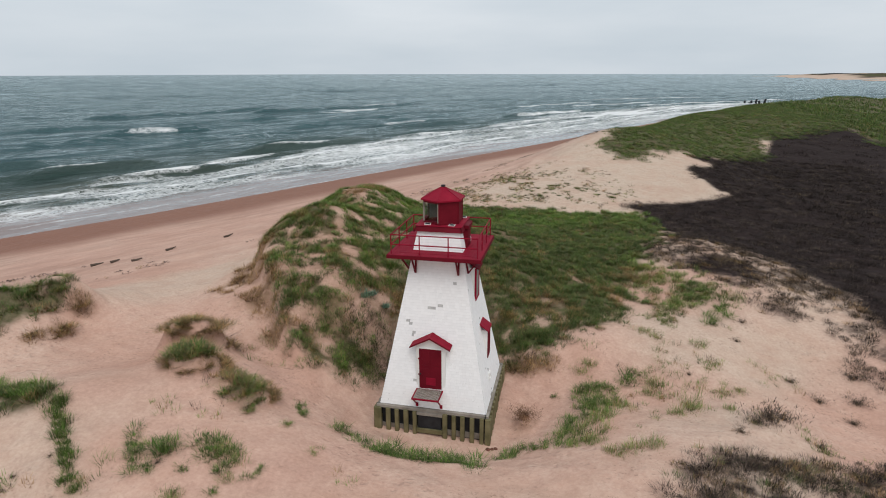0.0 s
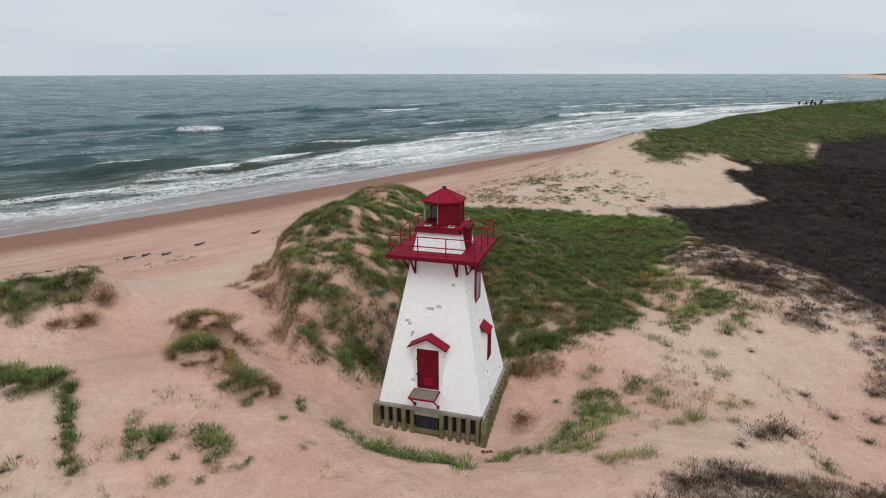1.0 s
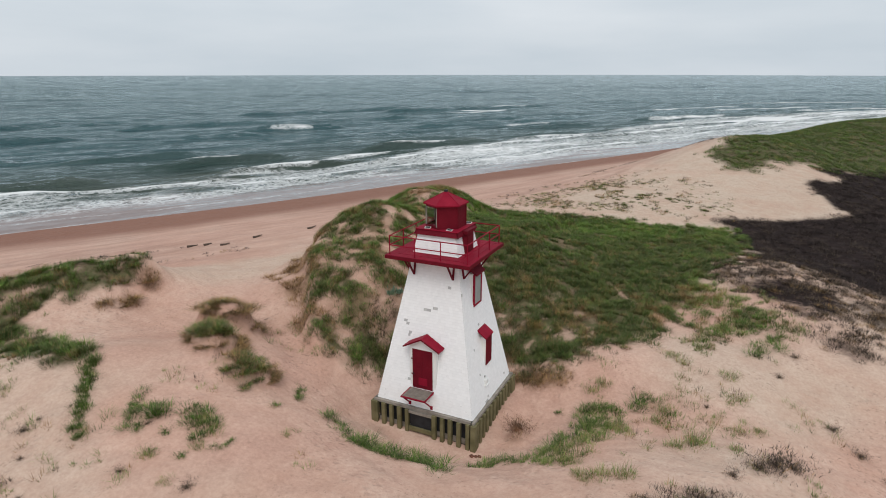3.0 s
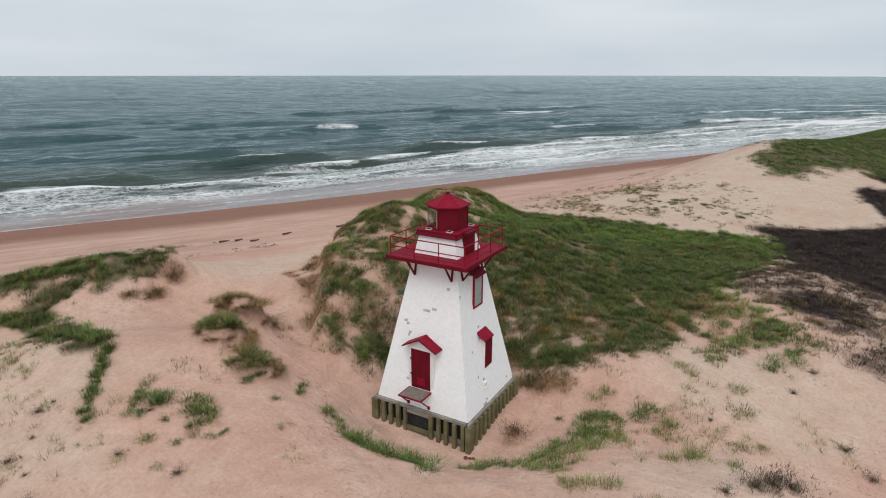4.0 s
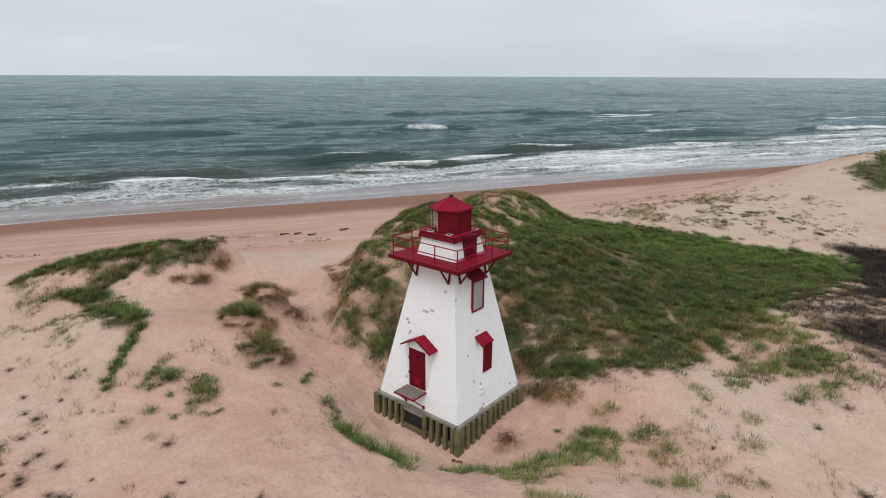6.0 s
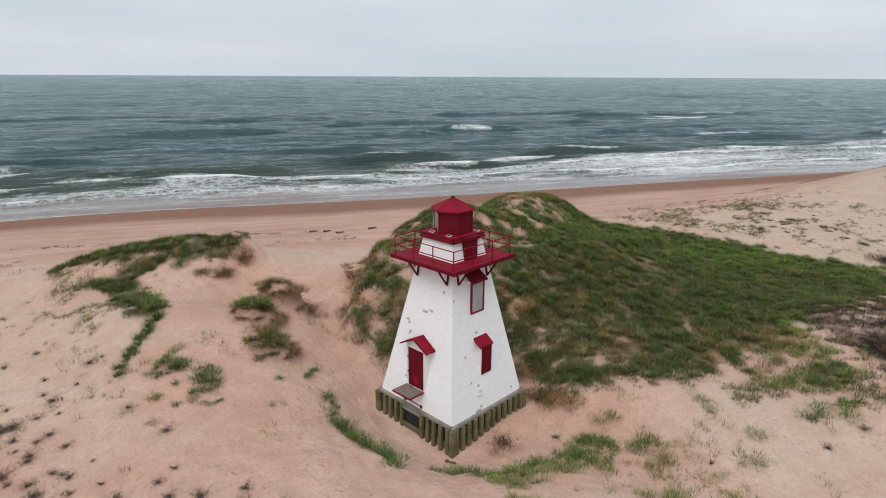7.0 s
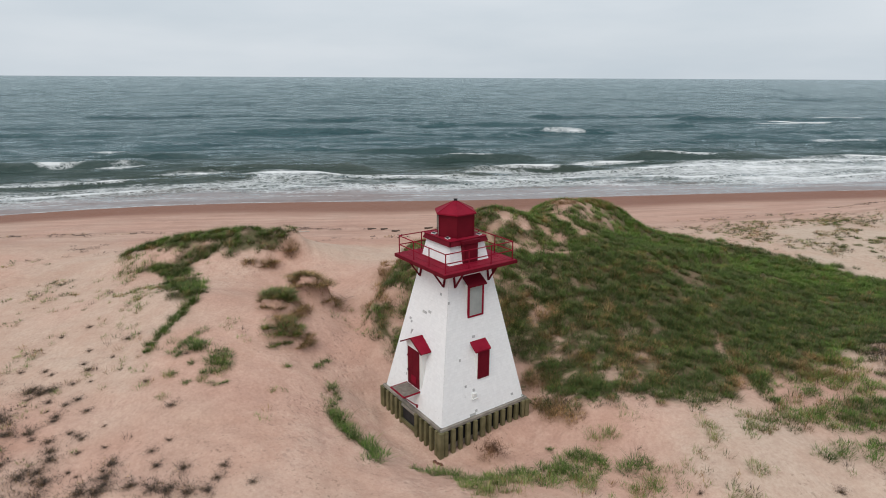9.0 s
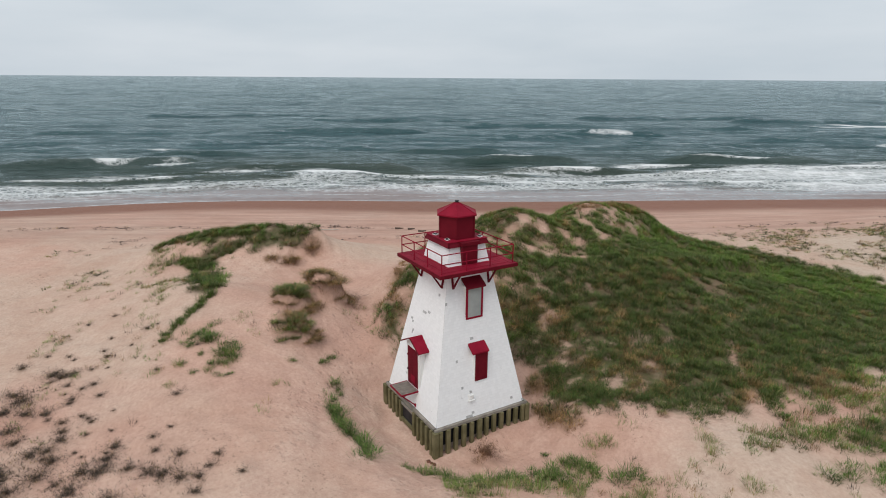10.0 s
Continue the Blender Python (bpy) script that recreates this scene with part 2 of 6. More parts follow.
def grass_cover(x, y):
    """How thick the marram grass stands, 0 to 1."""
    x, y = np.asarray(x, float), np.asarray(y, float)
    rough = 0.9 * vnoise(x, y, 2.2, 21, 3)
    d = inside(x, y, HILL) + rough + 0.9 * vnoise(x, y, 0.8, 25, 2)
    cover = smooth(-0.5, 1.1, d)
    west = smooth(-2.5, -6.0, x + 0.25 * (y - 8)) * smooth(24, 16, y + 0.3 * x)
    patch = np.maximum(smooth(-0.36, -0.02, vnoise(x, y, 1.5, 31, 3)), smooth(1.3, 0.6, np.hypot((x + 9.2) / 2.2, (y - 6) / 1.6)))
    cover = cover * (1 - west * (1 - patch) * 0.55)
    cover = cover * (1 - 0.5 * bare_spots(x, y))
    for px, py, rx, ry in PALE_PATCHES:
        cover = cover * smooth(0.7, 1.4, np.hypot((x - px) / rx, (y - py) / ry) + 0.4 * vnoise(x, y, 0.9, 41, 2))
    for (ax, ay), (bx, by) in GULLY:
        ex, ey = bx - ax, by - ay
        k = np.clip(((x - ax) * ex + (y - ay) * ey) / (ex * ex + ey * ey), 0, 1)
        cover = cover * smooth(0.08, 0.36, np.hypot(x - ax - k * ex, y - ay - k * ey) + 0.25 * vnoise(x, y, 0.8, 45, 2))
    cover = cover * (1 - 0.97 * trodden(x, y))
    cover = cover * (1 - 0.65 * smooth(1.1, 0.6, np.hypot((x + 4.8) / 1.8, (y - 2.9) / 1.4) + 0.3 * rough))
    east = smooth(-0.3, 1.2, inside(x, y, EAST_GRASS) + rough) * smooth(-0.35, 0.35, vnoise(x, y, 1.0, 51, 3)) * 0.38
    east = np.maximum(east, 0.75 * smooth(1.2, 0.4, np.hypot((x - 13.6) / 1.2, (y - 12.6) / 2.0) + 0.35 * vnoise(x, y, 0.9, 53, 3)))
    bank = smooth(-0.2, 0.6, bank_ground(x, y) + 0.4 * rough) * smooth(-0.55, -0.15, vnoise(x, y, 1.2, 61, 3) + 0.1)
    far = smooth(-1, 1.5, inside(x, y, FAR_GRASS) + 2 * rough + 1.6 * smooth(15, 20, x))
    return np.maximum.reduce([cover, east, bank, far])


def shrub_belt(x, y):
    """The close brown thicket between the dune and the heath, 0 to 1."""
    return smooth(1.25, 0.6, np.hypot((x - 16.2) / 3.0, (y - 16.9) / 2.4) + 0.3 * vnoise(x, y, 1.5, 83, 3))


def heath_cover(x, y):
    """How thick the bare dark shrubs stand, 0 to 1."""
    x, y = np.asarray(x, float), np.asarray(y, float)
    rough = 1.6 * vnoise(x, y, 4.0, 71, 3)
    thick = smooth(-0.5, 1.2, inside(x, y, HEATH) + rough * np.clip(np.hypot(x, y) / 40, 0.6, 1.6))
    thin = smooth(-0.5, 1.5, inside(x, y, THIN_HEATH) + rough) * smooth(-0.55, 0.05, vnoise(x, y, 1.6, 81, 3))
    brush = smooth(-0.4, 0.8, inside(x, y, BRUSH) + 0.6 * rough) * smooth(-0.7, -0.2, vnoise(x, y, 1.6, 91, 3))
    foot = smooth(0.4, -0.3, np.hypot((x + 4.3) / 1.6, (y - 2.6) / 1.2) - 1 + 0.3 * rough) * 0.85
    foot = np.maximum(foot, 0.7 * smooth(1.2, 0.5, np.hypot((x - 3.7) / 1.3, (y - 3.7) / 0.6) + 0.15 * rough))
    margin = 0.9 * smooth(1.25, 0.6, np.hypot((x - 25.5) / 4.0, (y - 8) / 6.5) + 0.25 * vnoise(x, y, 2.0, 85, 3))
    margin = np.maximum(margin, 0.5 * smooth(1.3, 0.5, np.hypot((x - 21.8) / 1.6, (y - 8.0) / 4.5) + 0.4 * vnoise(x, y, 1.3, 89, 3)))
    margin = np.maximum(margin, 0.95 * smooth(1.3, 0.5, np.hypot((x - 14.4) / 2.8, (y - 21.6) / 2.6) + 0.3 * vnoise(x, y, 1.6, 87, 3)))
    margin = np.maximum(margin, shrub_belt(x, y))
    return np.maximum.reduce([thick, thin, brush, foot, margin])


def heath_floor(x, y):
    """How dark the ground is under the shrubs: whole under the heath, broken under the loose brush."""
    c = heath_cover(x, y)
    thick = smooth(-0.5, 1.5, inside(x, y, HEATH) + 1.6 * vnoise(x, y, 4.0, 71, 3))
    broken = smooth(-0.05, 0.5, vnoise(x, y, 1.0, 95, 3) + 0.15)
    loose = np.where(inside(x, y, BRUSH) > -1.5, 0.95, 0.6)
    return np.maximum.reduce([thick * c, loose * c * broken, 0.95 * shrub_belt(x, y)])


# dead roots and brown stems that hang over the bare edges of the dunes
EDGES = [(4.05, -0.75, 0.7, 0.8), (-13.4, 5.4, 2.8, 1.6), (-14.4, 8.4, 1.8, 2.6), (-11.2, 3.0, 1.8, 1.4), (-9.0, 0.6, 1.6, 1.0), (-14.6, 12.5, 1.4, 2.6), (-20.0, -0.4, 0.5, 0.9), (-19.5, -2.4, 0.5, 0.8), (-19.8, -3.8, 0.6, 0.7), (-11.7, -2.7, 1.7, 1.4), (-10.2, -5.1, 1.4, 1.2), (-7.3, -6.0, 1.5, 1.2), (-11.6, -1.5, 1.5, 1.1), (-12.4, -2.8, 0.9, 1.0), (-9.6, -3.9, 0.7, 0.8), (-11.2, 23.5, 1.2, 2.2), (-11.6, 19.8, 1.3, 1.9), (-14.5, 6.6, 1.0, 2.0), (-10.9, 4.0, 0.6, 1.0), (-10.2, 2.4, 0.6, 1.0), (-9.2, 0.6, 0.6, 1.0), (-9.5, -4.0, 0.9, 1.0), (-6.6, -5.2, 0.8, 0.8), (4.2, 3.5, 1.5, 0.8), (3.2, 3.4, 1.0, 0.7), (0.4, 4.6, 1.8, 0.8)]


def edge_cover(x, y):
    c = np.zeros_like(x)
    for ex, ey, rx, ry in EDGES:
        c = np.maximum(c, smooth(1.1, 0.3, np.hypot((x - ex) / rx, (y - ey) / ry)))
    return c * smooth(-0.35, 0.1, vnoise(x, y, 0.9, 211, 3))


# ---- materials ----
def shader(name, rough=0.6, metal=0.0, spec=0.5):
    m = bpy.data.materials.new(name)
    m.use_nodes = True
    b = m.node_tree.nodes["Principled BSDF"]
    b.inputs["Roughness"].default_value, b.inputs["Metallic"].default_value = rough, metal
    b.inputs["Specular IOR Level"].default_value = spec
    return m, m.node_tree, b


def node(t, kind, **values):
    n = t.nodes.new("ShaderNode" + kind)
    for k, v in values.items():
        n.inputs[k].default_value = v
    return n


def noise_of(t, scale, detail=4, rough=0.55, stretch=None):
    co = t.nodes.new("ShaderNodeTexCoord")
    n = node(t, "TexNoise", Scale=scale, Detail=detail, Roughness=rough)
    if stretch:
        mp = node(t, "Mapping", Scale=stretch)
        t.links.new(co.outputs["Object"], mp.inputs[0])
        t.links.new(mp.outputs[0], n.inputs["Vector"])
    else:
        t.links.new(co.outputs["Object"], n.inputs["Vector"])
    return n.outputs["Fac"]


def ramp_of(t, fac, stops):
    r = t.nodes.new("ShaderNodeValToRGB")
    e = r.color_ramp.elements
    while len(e) < len(stops):
        e.new(0.5)
    for k, (p, c) in zip(e, stops):
        k.position, k.color = p, (*c, 1) if len(c) == 3 else c
    t.links.new(fac, r.inputs[0])
    return r.outputs[0]


def mixed(t, fac, a, b, mode="MIX"):
    m = t.nodes.new("ShaderNodeMix")
    m.data_type, m.blend_type = "RGBA", mode
    for sock, v in (("Factor", fac), ("A", a), ("B", b)):
        if isinstance(v, (int, float)):
            m.inputs[sock].default_value = v
        elif isinstance(v, tuple):
            m.inputs[sock].default_value = (*v, 1)
        else:
            t.links.new(v, m.inputs[sock])
    return m.outputs["Result"]


def math_of(t, op, a, b=0.0, clamp=False):
    m = t.nodes.new("ShaderNodeMath")
    m.operation, m.use_clamp = op, clamp
    for i, v in enumerate((a, b)):
        if isinstance(v, (int, float)):
            m.inputs[i].default_value = v
        else:
            t.links.new(v, m.inputs[i])
    return m.outputs[0]


def attribute(t, name):
    a = t.nodes.new("ShaderNodeAttribute")
    a.attribute_name = name
    return a.outputs["Fac"]


def relief(t, b, height, strength=0.3, distance=0.02):
    n = node(t, "Bump", Strength=strength, Distance=distance)
    t.links.new(height, n.inputs["Height"])
    t.links.new(n.outputs[0], b.inputs["Normal"])


def plain(name, low, high, scale=3.0, fine=30.0, rough=0.6, metal=0.0, bump_mm=2.0, stain=None, spec=0.25):
    """A surface in two tones with stains, grain and fine relief."""
    m, t, b = shader(name, rough, metal, spec)
    big, small = noise_of(t, scale), noise_of(t, fine, 3)
    col = ramp_of(t, big, [(0.3, low), (0.7, high)])
    col = mixed(t, 0.25, col, mixed(t, small, (0.35, 0.35, 0.35), (0.65, 0.65, 0.65)), "OVERLAY")
    if stain:
        s = ramp_of(t, noise_of(t, scale * 2.3, 6, 0.7), [(0.60, (0, 0, 0)), (0.72, (1, 1, 1))])
        col = mixed(t, math_of(t, "MULTIPLY", s, 0.5), col, stain)
    t.links.new(col, b.inputs["Base Color"])
    t.links.new(ramp_of(t, small, [(0.3, (rough * 0.85,) * 3), (0.7, (min(1, rough * 1.15),) * 3)]), b.inputs["Roughness"])
    relief(t, b, small, 0.4, bump_mm / 1000)
    return m


def sand_material():
    m, t, b = shader("sand", 0.95, 0, 0.08)
    tone = ramp_of(t, noise_of(t, 0.11, 5, 0.6), [(0.3, (0.50, 0.300, 0.232)), (0.5, (0.565, 0.368, 0.288)), (0.72, (0.60, 0.437, 0.35))])
    tone = mixed(t, attribute(t, "pale"), tone, (0.55, 0.435, 0.345))
    fine = noise_of(t, 1.7, 6, 0.65)
    col = mixed(t, 0.45, tone, mixed(t, fine, (0.27, 0.24, 0.23), (0.71, 0.73, 0.74)), "OVERLAY")
    grain = noise_of(t, 6.5, 5, 0.7)
    col = mixed(t, 0.55, col, mixed(t, grain, (0.20, 0.17, 0.16), (0.78, 0.80, 0.81)), "OVERLAY")
    red = ramp_of(t, noise_of(t, 0.35, 4, 0.6), [(0.42, (0, 0, 0)), (0.72, (1, 1, 1))])
    col = mixed(t, math_of(t, "MULTIPLY", red, 0.4), col, (0.46, 0.265, 0.19))
    # long streaks of dry and damp sand along the beach
    way = node(t, "Mapping", Rotation=(0, 0, -math.atan2(ALONG[1], ALONG[0])))
    thin = node(t, "Mapping", Scale=(0.09, 0.55, 1.0))
    at = t.nodes.new("ShaderNodeTexCoord")
    t.links.new(at.outputs["Object"], way.inputs[0])
    t.links.new(way.outputs[0], thin.inputs[0])
    streak = node(t, "TexNoise", Scale=1.0, Detail=6, Roughness=0.65)
    t.links.new(thin.outputs[0], streak.inputs["Vector"])
    bands = ramp_of(t, streak.outputs["Fac"], [(0.36, (0.20, 0.17, 0.16)), (0.5, (0.5, 0.5, 0.5)), (0.64, (0.74, 0.77, 0.78))])
    col = mixed(t, math_of(t, "MULTIPLY", attribute(t, "beach"), 0.5), col, (0.45, 0.29, 0.232))
    col = mixed(t, math_of(t, "MULTIPLY", attribute(t, "beach"), 0.24), col, bands, "OVERLAY")
    # bits of stalk and shell, thicker in some places
    bits = ramp_of(t, noise_of(t, 5.5, 3, 0.6), [(0.60, (0, 0, 0)), (0.66, (1, 1, 1))])
    where = ramp_of(t, noise_of(t, 0.30, 4, 0.6), [(0.45, (0, 0, 0)), (0.68, (1, 1, 1))])
    col = mixed(t, math_of(t, "MULTIPLY", math_of(t, "MULTIPLY", bits, where), 0.55), col, (0.16, 0.10, 0.07))
    wet = math_of(t, "ADD", attribute(t, "wet"), math_of(t, "MULTIPLY", math_of(t, "SUBTRACT", noise_of(t, 0.25, 5, 0.6), 0.5), 0.25), True)
    col = mixed(t, wet, col, mixed(t, fine, (0.205, 0.095, 0.064), (0.295, 0.15, 0.105)))
    litter = mixed(t, noise_of(t, 3.0, 6, 0.7), (0.034, 0.034, 0.015), (0.12, 0.088, 0.046))
    litter = mixed(t, ramp_of(t, noise_of(t, 0.9, 5, 0.7), [(0.4, (0, 0, 0)), (0.62, (0.8, 0.8, 0.8))]), litter, (0.052, 0.078, 0.022))
    broken = math_of(t, "ADD", attribute(t, "litter"), math_of(t, "MULTIPLY", math_of(t, "SUBTRACT", noise_of(t, 2.4, 5, 0.7), 0.5), 0.7), True)
    col = mixed(t, math_of(t, "MULTIPLY", broken, attribute(t, "litter"), True), col, litter)
    straw = mixed(t, noise_of(t, 4.0, 6, 0.75), (0.13, 0.068, 0.04), (0.40, 0.26, 0.165))
    col = mixed(t, math_of(t, "MULTIPLY", attribute(t, "thatch"), ramp_of(t, noise_of(t, 1.8, 5, 0.7), [(0.28, (0.1, 0.1, 0.1)), (0.5, (0.9, 0.9, 0.9))])), col, straw)
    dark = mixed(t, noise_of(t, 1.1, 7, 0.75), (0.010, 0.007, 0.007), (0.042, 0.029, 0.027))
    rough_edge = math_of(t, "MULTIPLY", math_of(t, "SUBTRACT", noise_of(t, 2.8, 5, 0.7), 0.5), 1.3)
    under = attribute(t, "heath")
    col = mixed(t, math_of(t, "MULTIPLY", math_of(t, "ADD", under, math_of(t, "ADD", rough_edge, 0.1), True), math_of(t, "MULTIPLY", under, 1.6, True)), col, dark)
    t.links.new(col, b.inputs["Base Color"])
    t.links.new(math_of(t, "SUBTRACT", 0.95, math_of(t, "MULTIPLY", wet, 0.3)), b.inputs["Roughness"])
    # smooth drifts, with trodden stretches full of footprints
    drift = math_of(t, "ADD", noise_of(t, 0.9, 4, 0.55), math_of(t, "MULTIPLY", noise_of(t, 5.0, 5, 0.65), 0.18))
    dent = node(t, "TexVoronoi", Scale=2.1, Randomness=1.0)
    co = t.nodes.new("ShaderNodeTexCoord")
    t.links.new(co.outputs["Object"], dent.inputs["Vector"])
    pits = ramp_of(t, dent.outputs["Distance"], [(0.08, (0, 0, 0)), (0.34, (1, 1, 1))])
    trodden = ramp_of(t, noise_of(t, 0.22, 4, 0.6), [(0.47, (0, 0, 0)), (0.66, (1, 1, 1))])
    small = node(t, "TexVoronoi", Scale=3.7, Randomness=1.0)
    t.links.new(co.outputs["Object"], small.inputs["Vector"])
    prints = ramp_of(t, small.outputs["Distance"], [(0.10, (0, 0, 0)), (0.30, (1, 1, 1))])
    both = math_of(t, "ADD", math_of(t, "MULTIPLY", pits, 0.42), math_of(t, "MULTIPLY", prints, 0.24))
    walked = math_of(t, "MAXIMUM", trodden, attribute(t, "tread"))
    steps = math_of(t, "ADD", drift, math_of(t, "MULTIPLY", both, walked))
    relief(t, b, steps, 0.6, 0.26)
    return m


def sea_material():
    m = bpy.data.materials.new("sea_water")
    m.use_nodes = True
    t = m.node_tree
    t.nodes.clear()
    swell = noise_of(t, 0.06, 6, 0.6, (1.0, 0.4, 1.0))
    deep = ramp_of(t, swell, [(0.3, (0.016, 0.052, 0.058)), (0.7, (0.044, 0.090, 0.098))])
    shallow = ramp_of(t, swell, [(0.3, (0.026, 0.042, 0.030)), (0.7, (0.066, 0.076, 0.060))])
    col = mixed(t, attribute(t, "depth"), shallow, deep)
    film = ramp_of(t, noise_of(t, 0.5, 4, 0.6), [(0.3, (0.21, 0.15, 0.135)), (0.7, (0.27, 0.205, 0.19))])
    col = mixed(t, attribute(t, "film"), col, film)
    # ripple sheen painted as noise in the reflection, finer near shore, longer farther out
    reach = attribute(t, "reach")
    ripple_sheen = 0.0
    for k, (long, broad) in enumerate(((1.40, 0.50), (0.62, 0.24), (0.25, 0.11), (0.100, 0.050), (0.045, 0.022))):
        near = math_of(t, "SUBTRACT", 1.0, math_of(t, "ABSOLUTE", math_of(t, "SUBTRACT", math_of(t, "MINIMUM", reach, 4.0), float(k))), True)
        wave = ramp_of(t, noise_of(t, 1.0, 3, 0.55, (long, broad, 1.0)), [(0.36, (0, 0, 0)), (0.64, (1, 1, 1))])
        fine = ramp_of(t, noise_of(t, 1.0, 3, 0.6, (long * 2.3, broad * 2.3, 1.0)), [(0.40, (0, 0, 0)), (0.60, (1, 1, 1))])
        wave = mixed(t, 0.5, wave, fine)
        ripple_sheen = math_of(t, "ADD", math_of(t, "MULTIPLY", near, wave), ripple_sheen)
    # foam: whole white crests, and a torn lace behind them
    co = t.nodes.new("ShaderNodeTexCoord")
    wob = node(t, "TexNoise", Scale=0.5, Detail=4)
    t.links.new(co.outputs["Object"], wob.inputs["Vector"])
    warp = mixed(t, 1.0, co.outputs["Object"], mixed(t, 1.0, wob.outputs["Color"], (2.2, 2.2, 2.2), "MULTIPLY"), "ADD")
    nets = []
    for scale in (0.75, 1.9):
        lace = node(t, "TexVoronoi", Scale=scale)
        lace.feature = "DISTANCE_TO_EDGE"
        mp = node(t, "Mapping", Scale=(1.0, 0.6, 1.0))
        t.links.new(warp, mp.inputs[0])
        t.links.new(mp.outputs[0], lace.inputs["Vector"])
        nets.append(ramp_of(t, lace.outputs["Distance"], [(0.0, (1, 1, 1)), (0.20, (0, 0, 0))]))
    net = math_of(t, "MAXIMUM", nets[0], math_of(t, "MULTIPLY", nets[1], 0.8))
    torn = noise_of(t, 0.6, 8, 0.75, (1.0, 0.4, 1.0))
    f = attribute(t, "foam")
    solid = math_of(t, "MULTIPLY", math_of(t, "SUBTRACT", math_of(t, "ADD", f, math_of(t, "MULTIPLY", torn, 0.9)), 1.30), 4.0, True)
    loose = math_of(t, "MULTIPLY", net, math_of(t, "MULTIPLY", math_of(t, "SUBTRACT", math_of(t, "ADD", f, math_of(t, "MULTIPLY", torn, 1.2)), 0.92), 3.2, True))
    white = math_of(t, "MAXIMUM", solid, math_of(t, "MULTIPLY", loose, 0.8))
    foam = mixed(t, noise_of(t, 1.2, 5), (0.60, 0.61, 0.61), (0.80, 0.81, 0.81))
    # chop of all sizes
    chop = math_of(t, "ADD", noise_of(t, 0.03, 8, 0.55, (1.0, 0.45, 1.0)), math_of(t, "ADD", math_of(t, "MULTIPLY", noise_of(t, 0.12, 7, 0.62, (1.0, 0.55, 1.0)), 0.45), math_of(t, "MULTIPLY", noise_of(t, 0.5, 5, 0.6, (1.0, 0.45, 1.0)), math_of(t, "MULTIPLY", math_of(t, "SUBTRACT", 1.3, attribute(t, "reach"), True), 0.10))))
    n = node(t, "Bump", Distance=6.0)
    t.links.new(chop, n.inputs["Height"])
    t.links.new(math_of(t, "SUBTRACT", 1.0, math_of(t, "MULTIPLY", attribute(t, "film"), 0.94)), n.inputs["Strength"])
    fres = node(t, "Fresnel", IOR=1.33)
    t.links.new(n.outputs[0], fres.inputs["Normal"])
    body = node(t, "BsdfDiffuse")
    t.links.new(col, body.inputs["Color"])
    t.links.new(n.outputs[0], body.inputs["Normal"])
    shine = node(t, "BsdfGlossy", Roughness=0.12)
    shine.inputs["Color"].default_value = (0.88, 0.96, 0.97, 1)
    t.links.new(n.outputs[0], shine.inputs["Normal"])
    water = t.nodes.new("ShaderNodeMixShader")
    mirror_share = math_of(t, "ADD", 0.60, math_of(t, "MULTIPLY", ripple_sheen, 0.80))
    # long dark swell fronts, painted as noise bands that dim the reflection
    swell_shade = ramp_of(t, noise_of(t, 1.0, 4, 0.5, (0.17, 0.022, 1.0)), [(0.40, (0.45, 0.45, 0.45)), (0.50, (1, 1, 1))])
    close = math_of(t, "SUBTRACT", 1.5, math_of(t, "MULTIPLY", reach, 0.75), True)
    mirror_share = math_of(t, "MULTIPLY", mirror_share, math_of(t, "SUBTRACT", 1.0, math_of(t, "MULTIPLY", close, math_of(t, "SUBTRACT", 1.0, swell_shade))))
    t.links.new(math_of(t, "MULTIPLY", fres.outputs[0], mirror_share), water.inputs[0])
    t.links.new(body.outputs[0], water.inputs[1])
    t.links.new(shine.outputs[0], water.inputs[2])
    froth = node(t, "BsdfDiffuse")
    t.links.new(foam, froth.inputs["Color"])
    whole = t.nodes.new("ShaderNodeMixShader")
    t.links.new(white, whole.inputs[0])
    t.links.new(water.outputs[0], whole.inputs[1])
    t.links.new(froth.outputs[0], whole.inputs[2])
    out = t.nodes.new("ShaderNodeOutputMaterial")
    t.links.new(whole.outputs[0], out.inputs["Surface"])
    return m


def blade_material(name, stops, rough=0.55):
    m, t, b = shader(name, rough, 0, 0.16 if rough > 0.7 else 0.22)
    g = t.nodes.new("ShaderNodeNewGeometry")
    col = ramp_of(t, g.outputs["Random Per Island"], stops)
    patch = noise_of(t, 0.45, 5, 0.65)
    col = mixed(t, 0.8, col, ramp_of(t, patch, [(0.28, (0.30, 0.34, 0.29)), (0.5, (0.5, 0.51, 0.47)), (0.72, (0.69, 0.69, 0.56))]), "OVERLAY")
    tussock = noise_of(t, 1.7, 4, 0.6)
    col = mixed(t, 0.6, col, ramp_of(t, tussock, [(0.3, (0.27, 0.30, 0.28)), (0.7, (0.70, 0.71, 0.62))]), "OVERLAY")
    t.links.new(col, b.inputs["Base Color"])
    return m


